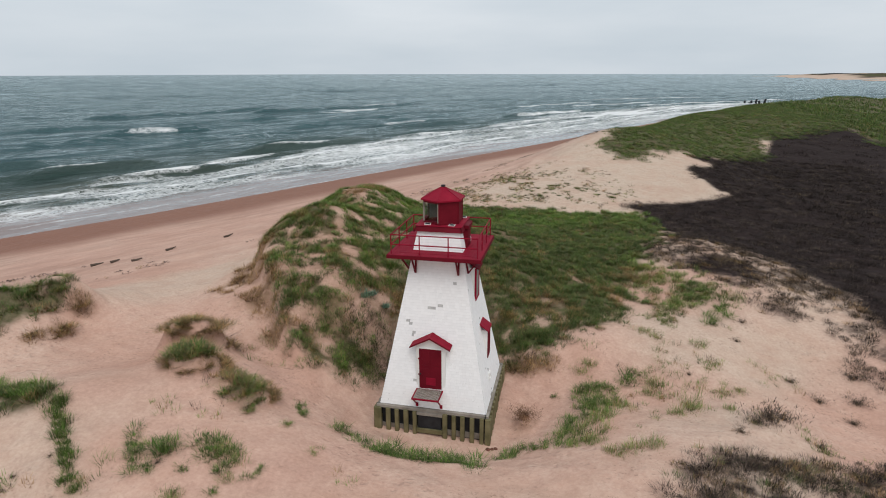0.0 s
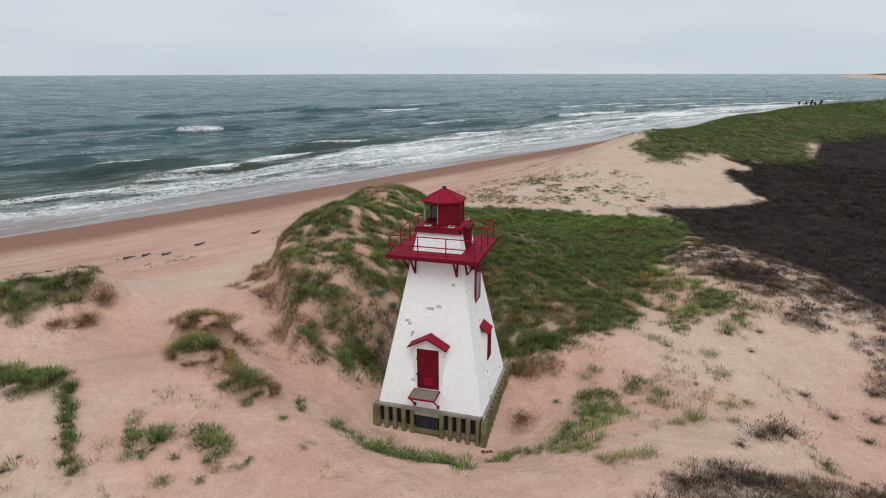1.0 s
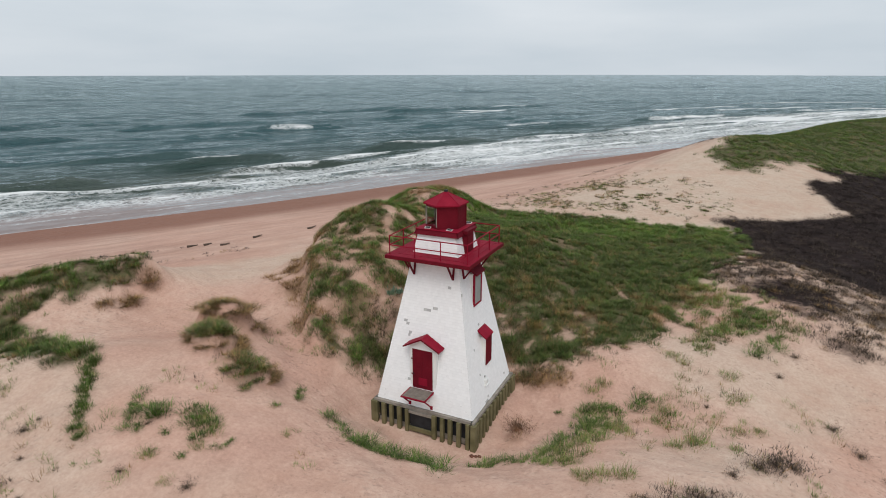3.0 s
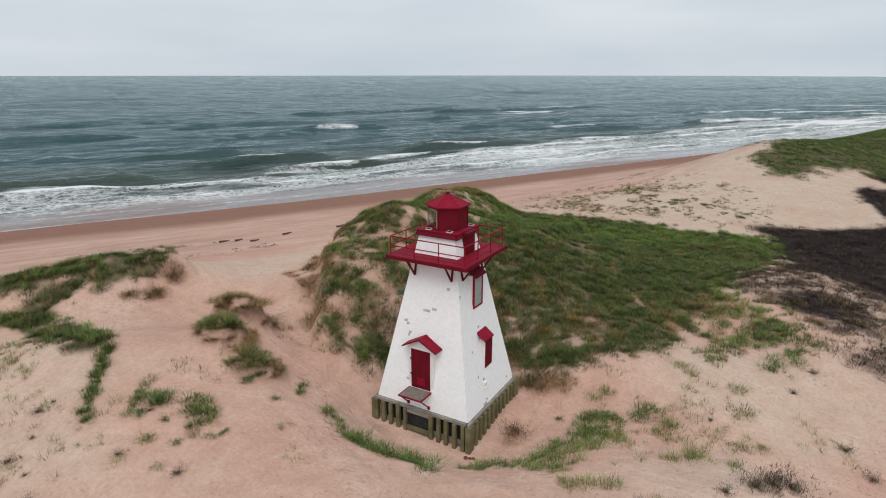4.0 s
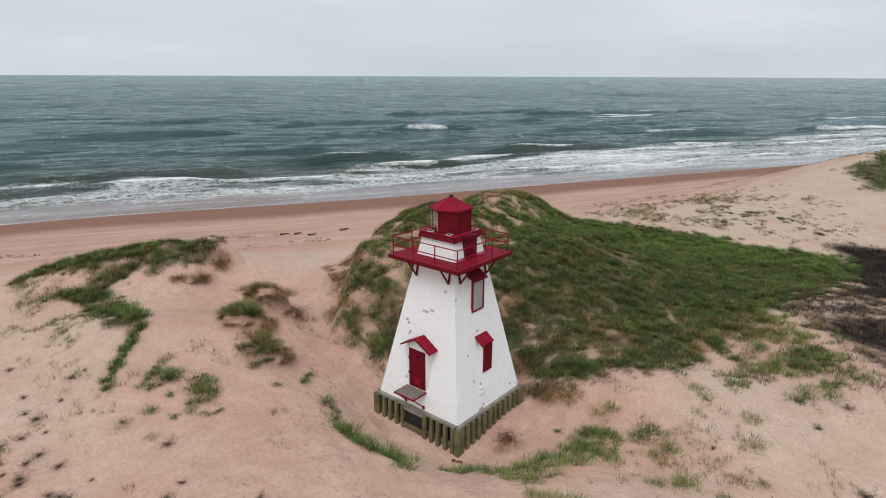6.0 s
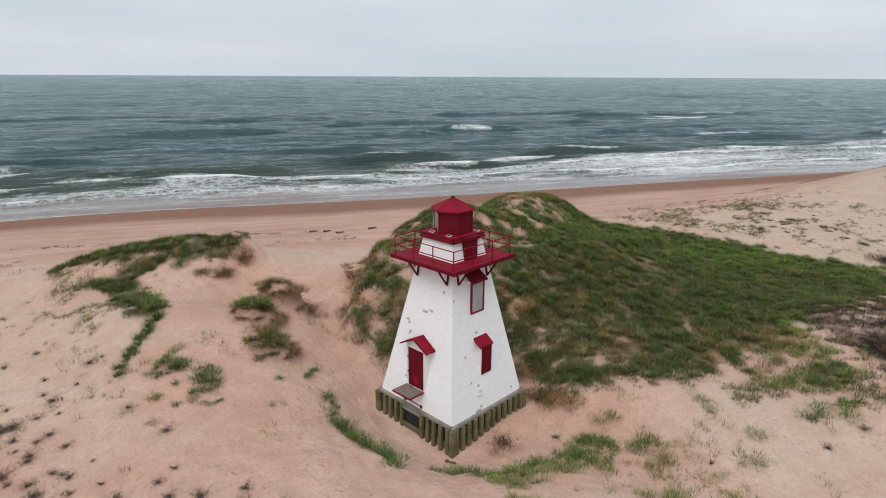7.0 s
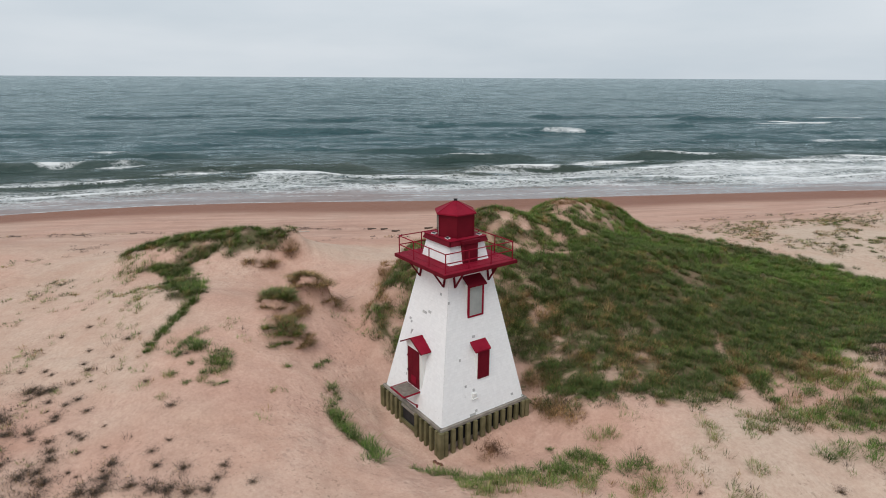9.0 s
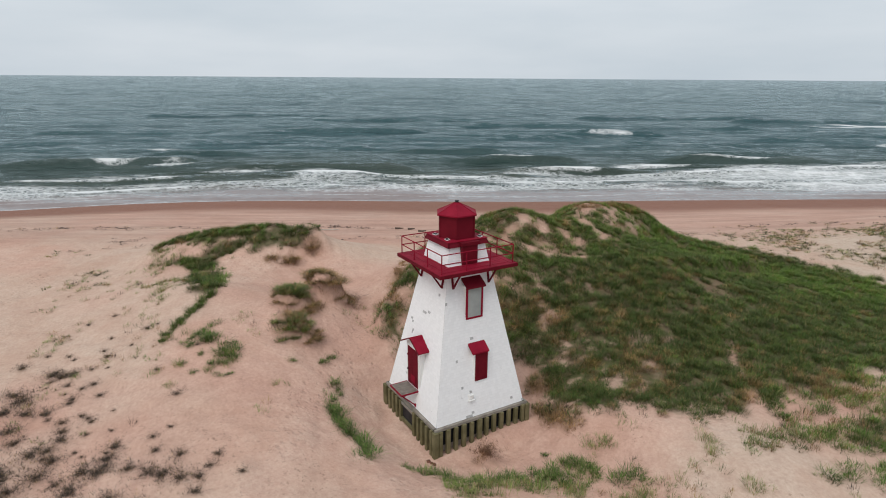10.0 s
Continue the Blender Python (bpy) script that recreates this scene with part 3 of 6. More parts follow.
SAND = sand_material()
SEA = sea_material()
GRASS = blade_material("marram_grass", [(0.0, (0.034, 0.060, 0.015)), (0.45, (0.064, 0.100, 0.025)), (0.8, (0.110, 0.140, 0.044)), (1.0, (0.23, 0.19, 0.095))])
BRIGHT_GRASS = blade_material("young_grass", [(0.0, (0.068, 0.140, 0.020)), (0.5, (0.122, 0.212, 0.040)), (1.0, (0.23, 0.28, 0.085))])
PALE_GRASS = blade_material("pale_grass", [(0.0, (0.16, 0.20, 0.065)), (0.5, (0.26, 0.27, 0.11)), (1.0, (0.38, 0.33, 0.18))])
DRY_GRASS = blade_material("dry_grass", [(0.0, (0.15, 0.072, 0.034)), (0.5, (0.30, 0.168, 0.082)), (1.0, (0.46, 0.295, 0.16))])
TWIG = blade_material("bare_twigs", [(0.0, (0.011, 0.007, 0.008)), (0.6, (0.023, 0.016, 0.017)), (1.0, (0.050, 0.036, 0.034))], 0.8)
SHRUB_TWIG = blade_material("shrub_twigs", [(0.0, (0.040, 0.027, 0.026)), (0.6, (0.098, 0.068, 0.060)), (1.0, (0.20, 0.145, 0.12))], 0.8)
LEAF = blade_material("silver_leaf", [(0.0, (0.10, 0.16, 0.12)), (1.0, (0.25, 0.34, 0.28))])
WHITE = plain("white_paint", (0.72, 0.72, 0.70), (0.82, 0.82, 0.80), 0.9, 14, 0.6, 0, 2.0)
RED = plain("red_paint", (0.205, 0.005, 0.020), (0.275, 0.010, 0.030), 1.5, 18, 0.62, 0, 1.5, (0.30, 0.05, 0.06), 0.1)
DARK_RED = plain("dark_red_paint", (0.115, 0.004, 0.012), (0.155, 0.007, 0.017), 1.5, 18, 0.62, 0, 1.5, None, 0.12)
TIMBER = plain("treated_timber", (0.105, 0.097, 0.046), (0.205, 0.18, 0.098), 1.8, 22, 0.85, 0, 4.0, (0.17, 0.115, 0.07))
GREY_WOOD = plain("weathered_timber", (0.20, 0.175, 0.15), (0.33, 0.30, 0.26), 2.5, 25, 0.85, 0, 3.0)
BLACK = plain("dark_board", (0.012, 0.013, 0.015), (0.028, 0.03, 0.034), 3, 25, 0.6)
GRATE = plain("steel_grate", (0.20, 0.17, 0.145), (0.31, 0.27, 0.235), 5, 40, 0.7, 0.1)
BARE_SHINGLE = plain("bare_shingle", (0.38, 0.38, 0.38), (0.55, 0.55, 0.54), 6, 40, 0.9)
DRIFTWOOD = plain("driftwood", (0.07, 0.05, 0.04), (0.16, 0.12, 0.095), 3, 25, 0.9)
ROCK = plain("rust_stone", (0.10, 0.042, 0.028), (0.22, 0.10, 0.07), 4, 20, 0.9)


def shingle_material():
    """White paint on wooden shingles, each a little different, flaked here and there."""
    m, t, b = shader("white_shingle", 0.62, 0, 0.35)
    g = t.nodes.new("ShaderNodeNewGeometry")
    tone = ramp_of(t, g.outputs["Random Per Island"], [(0.0, (0.82, 0.82, 0.82)), (1.0, (0.87, 0.87, 0.87))])
    wear = noise_of(t, 1.3, 8, 0.75)
    tone = mixed(t, ramp_of(t, wear, [(0.66, (0, 0, 0)), (0.74, (0.5, 0.5, 0.5))]), tone, (0.45, 0.45, 0.43))
    co = t.nodes.new("ShaderNodeTexCoord")
    split = t.nodes.new("ShaderNodeSeparateXYZ")
    t.links.new(co.outputs["Object"], split.inputs[0])
    # shade under each course's overlap, painted in as a thin uneven darker line
    course = math_of(t, "FRACT", math_of(t, "DIVIDE", split.outputs["Z"], ROOM_TOP / 62))
    joint = ramp_of(t, course, [(0.80, (0, 0, 0)), (0.97, (1, 1, 1))])
    joint_shade = ramp_of(t, noise_of(t, 2.2, 5, 0.7), [(0.3, (0.04, 0.04, 0.04)), (0.7, (0.22, 0.22, 0.22))])
    tone = mixed(t, math_of(t, "MULTIPLY", joint, joint_shade), tone, (0.36, 0.35, 0.34))
    speck = ramp_of(t, noise_of(t, 6.5, 4, 0.7), [(0.66, (0, 0, 0)), (0.70, (1, 1, 1))])
    low = ramp_of(t, math_of(t, "DIVIDE", split.outputs["Z"], 8.0), [(0.0, (0.75, 0.75, 0.75)), (0.10, (0.35, 0.35, 0.35)), (0.5, (0.10, 0.10, 0.10)), (1.0, (0.16, 0.16, 0.16))])
    tone = mixed(t, math_of(t, "MULTIPLY", speck, low), tone, (0.33, 0.33, 0.32))
    t.links.new(tone, b.inputs["Base Color"])
    relief(t, b, noise_of(t, 22, 4, 0.6, (1, 1, 0.2)), 0.3, 0.004)
    return m


DECK_Z, ROOM_TOP = 7.08, 7.93     # heights of the gallery and of the shingled walls
SHINGLE = shingle_material()


def glass_material():
    m, t, b = shader("window_glass", 0.03, 0, 0.5)
    b.inputs["Transmission Weight"].default_value = 1.0
    b.inputs["Base Color"].default_value = (0.88, 0.92, 0.92, 1)
    b.inputs["IOR"].default_value = 1.45
    return m


GLASS = glass_material()


# ---- mesh helpers ----
def mesh_from(name, verts, faces, mats, smooth_faces=False, index=None):
    """A mesh from arrays: verts (n, 3), and faces as lists of equal-length rows."""
    me = bpy.data.meshes.new(name)
    verts = np.asarray(verts, np.float32).reshape(-1, 3)
    blocks = [np.asarray(f, np.int32) for f in faces if len(f)]
    sizes = np.concatenate([np.full(len(f), f.shape[1], np.int32) for f in blocks])
    loops = np.concatenate([f.ravel() for f in blocks])
    me.vertices.add(len(verts))
    me.vertices.foreach_set("co", verts.ravel())
    me.loops.add(len(loops))
    me.loops.foreach_set("vertex_index", loops)
    me.polygons.add(len(sizes))
    me.polygons.foreach_set("loop_start", np.concatenate([[0], np.cumsum(sizes)[:-1]]).astype(np.int32))
    for m in mats:
        me.materials.append(m)
    me.polygons.foreach_set("use_smooth", np.full(len(sizes), smooth_faces))
    if index is not None:
        me.polygons.foreach_set("material_index", np.asarray(index, np.int32))
    me.update(calc_edges=True)
    me.validate()
    return me


def point_values(me, name, values):
    a = me.attributes.new(name, "FLOAT", "POINT")
    a.data.foreach_set("value", np.asarray(values, np.float32).ravel())


def grid_faces(nx, ny):
    i = np.arange(nx * ny).reshape(ny, nx)
    return np.stack([i[:-1, :-1], i[:-1, 1:], i[1:, 1:], i[1:, :-1]], -1).reshape(-1, 4)


def part(name, bm, material, parent, label=""):
    """Links a bmesh as one mesh object under a thing or a part."""
    me = bpy.data.meshes.new(name)
    bmesh.ops.recalc_face_normals(bm, faces=bm.faces)
    bm.to_mesh(me)
    bm.free()
    me.materials.append(material)
    ob = new(name, me)
    ob.parent = parent
    return tagged(ob, label)


def box(bm, x0, x1, y0, y1, z0, z1, m=None, bevel=0.0):
    """Adds a box, with bevelled edges if asked."""
    r = bmesh.ops.create_cube(bm, size=1)
    vs = r["verts"]
    for v in vs:
        v.co = Vector(((x0 + x1) / 2 + v.co.x * (x1 - x0), (y0 + y1) / 2 + v.co.y * (y1 - y0), (z0 + z1) / 2 + v.co.z * (z1 - z0)))
        if m is not None:
            v.co = m @ v.co
    if bevel:
        es = list({e for v in vs for e in v.link_edges})
        bmesh.ops.bevel(bm, geom=es, offset=bevel, segments=1, affect="EDGES")
    return bm


def bar(bm, a, b, w, h=None, bevel=0.0):
    """Adds a square bar from a to b."""
    a, b = Vector(a), Vector(b)
    d = b - a
    m = Matrix.Translation((a + b) / 2) @ d.to_track_quat("Z", "Y").to_matrix().to_4x4()
    h = h or w
    return box(bm, -w / 2, w / 2, -h / 2, h / 2, -d.length / 2, d.length / 2, m, bevel)


def tube(bm, a, b, r, sides=8):
    a, b = Vector(a), Vector(b)
    d = b - a
    m = Matrix.Translation((a + b) / 2) @ d.to_track_quat("Z", "Y").to_matrix().to_4x4()
    bmesh.ops.create_cone(bm, cap_ends=True, segments=sides, radius1=r, radius2=r, depth=d.length, matrix=m)
    return bm


def prism(bm, outline, extrude):
    """Adds a solid: a closed outline of points, swept by a vector."""
    low = [bm.verts.new(Vector(p)) for p in outline]
    high = [bm.verts.new(Vector(p) + Vector(extrude)) for p in outline]
    bm.faces.new(low)
    bm.faces.new(high[::-1])
    n = len(low)
    for i in range(n):
        bm.faces.new((low[i], high[i], high[(i + 1) % n], low[(i + 1) % n]))
    return bm


# ---- ground ----
def spaced(a, b, step, low, high, grow=1.07):
    """Even steps from a to b, then wider and wider ones out to low and high."""
    mid = list(np.arange(a, b + 1e-6, step))
    out, s = [mid[-1]], step
    while out[-1] < high:
        s *= grow
        out.append(out[-1] + s)
    back, s = [mid[0]], step
    while back[-1] > low:
        s *= grow
        back.append(back[-1] - s)
    return np.array(back[:0:-1] + mid + out[1:])


gx, gy = spaced(-32, 24, 0.22, -4300, 4300), spaced(-20, 36, 0.22, -4300, 4300)
X, Y = np.meshgrid(gx, gy)
Z = ground(X, Y)
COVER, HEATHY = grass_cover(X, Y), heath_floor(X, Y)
me = mesh_from("ground", np.stack([X, Y, Z], -1), [grid_faces(len(gx), len(gy))], [SAND], True)
Q = seaward(X, Y)
point_values(me, "litter", np.maximum(COVER * 0.95, 0.85 * (1 - 0.6 * trodden(X, Y)) * (1 - 0.4 * bare_spots(X, Y)) * (1 - 0.85 * smooth(-2.0, -5.0, X + 0.25 * (Y - 8))) * smooth(0.3, 1.7, inside(X, Y, HILL) + 0.9 * vnoise(X, Y, 1.4, 17, 3))))
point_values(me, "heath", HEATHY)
point_values(me, "beach", smooth(22, 31, Q))
TREAD = [((-18, 6), (-13, 2.2)), ((-13, 2.2), (-9.2, -1.6)), ((-9.2, -1.6), (-6.2, -3.2)), ((-6.2, -3.2), (-3.6, -4.4)), ((-3.6, -4.4), (-1, -8.5))]
tread = np.zeros_like(X)
for (ax, ay), (bx, by) in TREAD:
    ex, ey = bx - ax, by - ay
    k = np.clip(((X - ax) * ex + (Y - ay) * ey) / (ex * ex + ey * ey), 0, 1)
    tread = np.maximum(tread, smooth(1.9, 0.5, np.hypot(X - ax - k * ex, Y - ay - k * ey) + 0.6 * vnoise(X, Y, 2, 47, 2)))
point_values(me, "tread", tread)
point_values(me, "thatch", np.maximum(edge_cover(X, Y), 0.6 * smooth(-0.2, 1.0, inside(X, Y, HILL)) * smooth(-2.5, -5.5, X + 0.25 * (Y - 8)) * smooth(-0.5, 0.2, vnoise(X, Y, 1.3, 213, 3))))
point_values(me, "pale", 0.75 * np.maximum(smooth(3, 13, X + 0.25 * Y + 3 * vnoise(X, Y, 8, 19, 3)), 0.8 * smooth(-5.5, -9, Y + 2 * vnoise(X, Y, 6, 27, 3))) * smooth(-0.5, 0.3, vnoise(X, Y, 7, 23, 3)) + 0.7 * smooth(27, 36, Y) * smooth(34, 24, Q) + 0.7 * smooth(1.2, 0.5, np.hypot((0.86 * (X + 20) - 0.5 * (Y - 7)) / 4.2, (0.5 * (X + 20) + 0.86 * (Y - 7)) / 11) + 0.25 * vnoise(X, Y, 3, 29, 3)))
point_values(me, "wet", smooth(49, 57, Q + 3.0 * vnoise(X, Y, 26, 15, 3)))
tagged(new("ground", me), "pinkish beige dune sand with footprints, wet red near the sea", "ground", kind="structure")


# ---- sea ----
# breaking crests: metres out from the water's edge, from and to along the shore, strength
BREAKERS = [(25, -31, -12, 1.0), (23, -15, 9, 1.0), (28.5, 17, 31, 1.0), (26.5, 44, 76, 0.95), (45, 9, 19, 1.0), (105, 46, 60, 1.0), (76, 60, 71, 0.9), (144, 150, 180, 0.95), (45, 56, 74, 0.95),
            (41.5, 105, 128, 0.95), (42.5, 158, 180, 0.95), (48, 212, 240, 0.9), (45.5, -73, -64, 0.95), (42.5, -61, -54, 0.95), (65.5, -71, -65, 0.9), (24.5, -76, -49, 0.9), (30, -48, -33, 0.7),
            (165, 168, 216, 0.9), (134, 138, 158, 0.9), (17, 8, 62, 0.85), (13.5, -30, 6, 0.8), (14, -78, -42, 0.8), (16, 75, 150, 0.85), (20, 130, 230, 0.85), (33, 80, 118, 0.95), (31, 125, 205, 0.9),
            (58, 180, 232, 0.8), (24, 190, 330, 0.9), (95, 230, 300, 0.8), (65, 300, 420, 0.8), (120, 330, 420, 0.7), (36, 34, 52, 0.85), (70, 118, 140, 0.7), (38, 230, 330, 0.9), (80, 260, 330, 0.8)]
# unbroken swells that stand up dark before they break: metres out, from and to along the shore, height
SWELLS = [(115, -62, -8, 0.9), (145, 8, 62, 0.9), (62, -16, 17, 0.9), (94, 10, 42, 0.9), (62, 112, 156, 0.9), (60, -70, -46, 0.9), (45, -95, -50, 0.9), (86, -72, -40, 0.8), (118, -130, -70, 0.8), (58, 58, 88, 1.0), (106, 36, 74, 1.0),
          (44, 2, 34, 0.9), (29, 8, 40, 0.8), (75, 48, 90, 0.9), (45, 50, 90, 0.8), (34, -45, -5, 0.7), (74, -30, 0, 0.7), (130, 60, 120, 0.9), (170, -60, 10, 0.9), (190, 60, 150, 1.0), (160, 120, 230, 1.0), (90, 90, 150, 0.9), (210, -140, -50, 0.9), (60, 170, 250, 0.9)]


def sea_sheet():
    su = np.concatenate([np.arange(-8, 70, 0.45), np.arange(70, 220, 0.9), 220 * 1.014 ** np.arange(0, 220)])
    sv = spaced(-100, 160, 0.9, -4300, 4600, 1.03)
    U, V = np.meshgrid(su, sv)
    ashore = smooth(3, 16, U)
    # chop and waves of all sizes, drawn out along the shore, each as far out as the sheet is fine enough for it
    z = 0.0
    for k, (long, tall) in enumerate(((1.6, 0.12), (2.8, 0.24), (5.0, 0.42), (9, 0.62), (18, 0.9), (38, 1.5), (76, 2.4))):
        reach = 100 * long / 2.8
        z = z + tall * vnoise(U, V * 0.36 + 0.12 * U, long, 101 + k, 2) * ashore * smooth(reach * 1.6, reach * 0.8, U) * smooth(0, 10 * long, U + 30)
    bend = 2.0 * vnoise(V, V * 0 + 3, 40, 103, 2)
    for k, (at, v0, v1, tall) in enumerate(SWELLS):
        dist = U - at - bend - 1.2 * vnoise(V, V * 0 + 17 * k, 30, 105 + k, 2)
        run = smooth(v0 - 4, v0 + 8, V) * smooth(v1 + 4, v1 - 8, V) * (0.75 + 0.4 * vnoise(V, V * 0 + 7 * k, 12, 120 + k, 2))
        z = z + 1.5 * tall * run * np.exp(-0.5 * (dist / np.where(dist < 0, 0.6, 1.5)) ** 2)
    # the surf: lace that thins towards the land, wider up the coast
    wide = np.interp(V, (-140, 0, 15, 45, 90, 200), (25, 25, 31, 34, 46, 52)) + 5 * vnoise(U * 0, V, 22, 131, 3)
    streak = 0.5 + 0.5 * vnoise(U, V * 0.16 + 0.05 * U, 4.0, 134, 3)
    foam = (0.30 + 0.16 * smooth(15, -5, V) + (0.56 - 0.2 * smooth(15, -5, V)) * smooth(0.32, 0.68, streak) + 0.12 * vnoise(V, V * 0, 40, 137, 2) + 0.14 * smooth(20, 70, V)) * smooth(wide + 2, wide - 6, U) * smooth(6, 13, U + 2.5 * vnoise(U, V * 0.4, 8, 132, 3))
    foam = foam + 0.36 * smooth(90, 50, U) * smooth(24, 40, U) * smooth(0.05, 0.5, vnoise(U, V * 0.35, 16, 133, 3)) * smooth(-30, 30, V)
    for i, (at, v0, v1, power) in enumerate(BREAKERS):
        line = at + 0.9 * vnoise(V, V * 0 + 5 * i, 22, 140 + i, 3) + bend * 0.5
        run = smooth(v0 - 2, v0 + 4, V) * smooth(v1 + 2, v1 - 4, V)
        dist = U - line
        broad = (0.7 + 0.008 * np.minimum(at, 60)) * (0.25 + 0.75 * run)
        torn = np.clip(0.95 + 0.45 * vnoise(V, V * 0 + 9 * i, 4, 160 + i, 2), 0, 1.2)
        crest = np.exp(-0.5 * (dist / np.where(dist < 0, 0.55 * broad, 1.15 * broad)) ** 2)
        foam = np.maximum(foam, np.sqrt(run) * power * torn * crest * 1.5)
        # torn foam left behind on the water as the crest runs in
        foam = np.maximum(foam, (0.62 if at < 60 else 0.0) * run * power * smooth(-1, 0.5, dist) * smooth(9, 1, dist))
        around = smooth(v0 - 16, v0 - 2, V) * smooth(v1 + 16, v1 + 2, V)
        z = z + around * power * (0.6 if at > 20 else 0.18) * np.exp(-0.5 * (dist / np.where(dist < 0, 0.5, 1.4)) ** 2)
    caps = smooth(0.60, 0.80, vnoise(U * 0.9, V * 0.3, 5, 171, 3)) * smooth(60, 90, U) * smooth(900, 300, U) * smooth(-0.2, 0.5, vnoise(U, V, 120, 173, 2) + 0.35 * smooth(50, 200, V))
    foam = np.maximum(foam, 0.62 * caps)
    z = z + 8.0 * smooth(1500, 4600, U)
    edge = U - 1.8 * vnoise(V, V * 0 + 2, 16, 181, 3)
    foam = np.maximum(foam, 0.56 * np.exp(-0.5 * ((edge - 1.0) / 0.35) ** 2) + 0.46 * np.exp(-0.5 * ((edge - 6.0) / 0.6) ** 2))
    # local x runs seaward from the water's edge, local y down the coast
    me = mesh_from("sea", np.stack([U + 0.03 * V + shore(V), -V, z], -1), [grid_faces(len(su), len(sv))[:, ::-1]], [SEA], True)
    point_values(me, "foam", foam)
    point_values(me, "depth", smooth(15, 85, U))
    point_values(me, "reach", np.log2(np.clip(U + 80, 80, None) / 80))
    point_values(me, "film", smooth(16, 8, U + 3 * vnoise(U, V, 12, 191, 2)))
    ob = new("sea", me)
    ob.matrix_world = pose(64 * SEAWARD[0], 64 * SEAWARD[1], SEA_Z, 0, 0, math.degrees(math.atan2(SEAWARD[1], SEAWARD[0])))
    return tagged(ob, "grey-green sea with white breakers rolling onto the beach", "sea", kind="structure")


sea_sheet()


# ---- lighthouse ----
BASE, TAPER = 2.45, 0.19     # half width of the shingled tower at its foot, and how fast it narrows
QUARTER = [pose(0, 0, 0, 0, 0, a) for a in (0, 90, 180, 270)]


def half(z):
    return BASE - TAPER * z


def shingle_wall(z0, z1, holes, seed, worn=0.0):
    """Rows of wedge-shaped shingles on the wall that faces -y; holes: x, z, half width, half height."""
    rng = np.random.RandomState(seed)
    rows, h = [], 0.128
    n = int(round((z1 - z0) / h))
    for k in range(n):
        za, zb = z0 + (z1 - z0) * k / n, z0 + (z1 - z0) * (k + 1) / n
        wa, wb = half(za), half(zb)
        cuts, x = [-1.0], -wa + rng.uniform(0.05, 0.16)
        while x < wa - 0.06:
            cuts.append(x / wa)
            x += rng.uniform(0.09, 0.19)
        cuts.append(1.0)
        for a, b in zip(cuts[:-1], cuts[1:]):
            xm, zm = (a + b) / 2 * wa, (za + zb) / 2
            if any(abs(xm - hx) < hw and abs(zm - hz) < hh for hx, hz, hw, hh in holes):
                continue
            if rng.uniform() < worn * (1.0 if zm < 0.7 else 0.12):
                continue
            g, out, drop = 0.0007, 0.021 + rng.uniform(-0.001, 0.0015), rng.uniform(-0.002, 0.002)
            y0, y1 = -wa, -wb
            rows.append([(a * wa + g, y0 - 0.002, za + drop), (b * wa - g, y0 - 0.002, za + drop), (a * wa + g, y0 - out, za + drop), (b * wa - g, y0 - out, za + drop), (a * wb + g, y1 - 0.004, zb), (b * wb - g, y1 - 0.004, zb)])
    v = np.array(rows).reshape(-1, 3)
    o = np.arange(len(rows))[:, None] * 6
    quads = np.concatenate([o + np.array([[2, 3, 5, 4]]), o + np.array([[0, 1, 3, 2]])])
    tris = np.concatenate([o + np.array([[0, 2, 4]]), o + np.array([[1, 5, 3]])])
    return mesh_from("shingles", v, [quads, tris], [SHINGLE])


def ring(bm, outer, inner, z0, z1):
    """Adds a square ring."""
    for m in QUARTER:
        box(bm, -outer, inner, -outer, -inner, z0, z1, m)
    return bm


def lighthouse():
    top = tagged(new("lighthouse"), "white shingled wooden lighthouse with dark red lantern and gallery", "lighthouse")
    front_holes = [(-0.24, 4.53, 0.08, 0.07), (-0.04, 4.53, 0.05, 0.07), (0.21, 4.66, 0.07, 0.07), (-1.2, 3.84, 0.08, 0.08), (-1.08, 3.72, 0.08, 0.06), (-0.97, 3.36, 0.06, 0.10), (0.79, 5.7, 0.05, 0.07), (-0.82, 1.23, 0.045, 0.06), (0.83, 1.04, 0.045, 0.06)]
    side_holes = [(-0.67, 0.12, 0.14, 0.07), (-0.41, 0.22, 0.08, 0.07), (1.82, 0.33, 0.10, 0.07), (-0.24, 3.6, 0.10, 0.06)]
    for i, (m, holes) in enumerate(zip(QUARTER, (front_holes, side_holes, front_holes[3:6], side_holes[2:]))):
        bm = bmesh.new()
        z1, t = ROOM_TOP + 0.02, 0.09
        pts = [(-half(0), -half(0), 0), (half(0), -half(0), 0), (half(z1), -half(z1), z1), (-half(z1), -half(z1), z1)]
        low = [bm.verts.new(m @ Vector(p)) for p in pts]
        back = [bm.verts.new(m @ Vector((p[0] * (1 - t / half(p[2])), p[1] + t, p[2]))) for p in pts]
        bm.faces.new(low)
        bm.faces.new(back[::-1])
        for a in range(4):
            bm.faces.new((low[a], back[a], back[(a + 1) % 4], low[(a + 1) % 4]))
        wall = part("wall", bm, BARE_SHINGLE, top)
        me = shingle_wall(0.0, ROOM_TOP, holes, 11 + i, (0.002, 0.010, 0.008, 0.01)[i])
        me.transform(m)
        sh = tagged(new("shingles", me), "rows of white painted wooden shingles, some missing", kind="stuff")
        sh.parent = wall
    return top


tower = lighthouse()


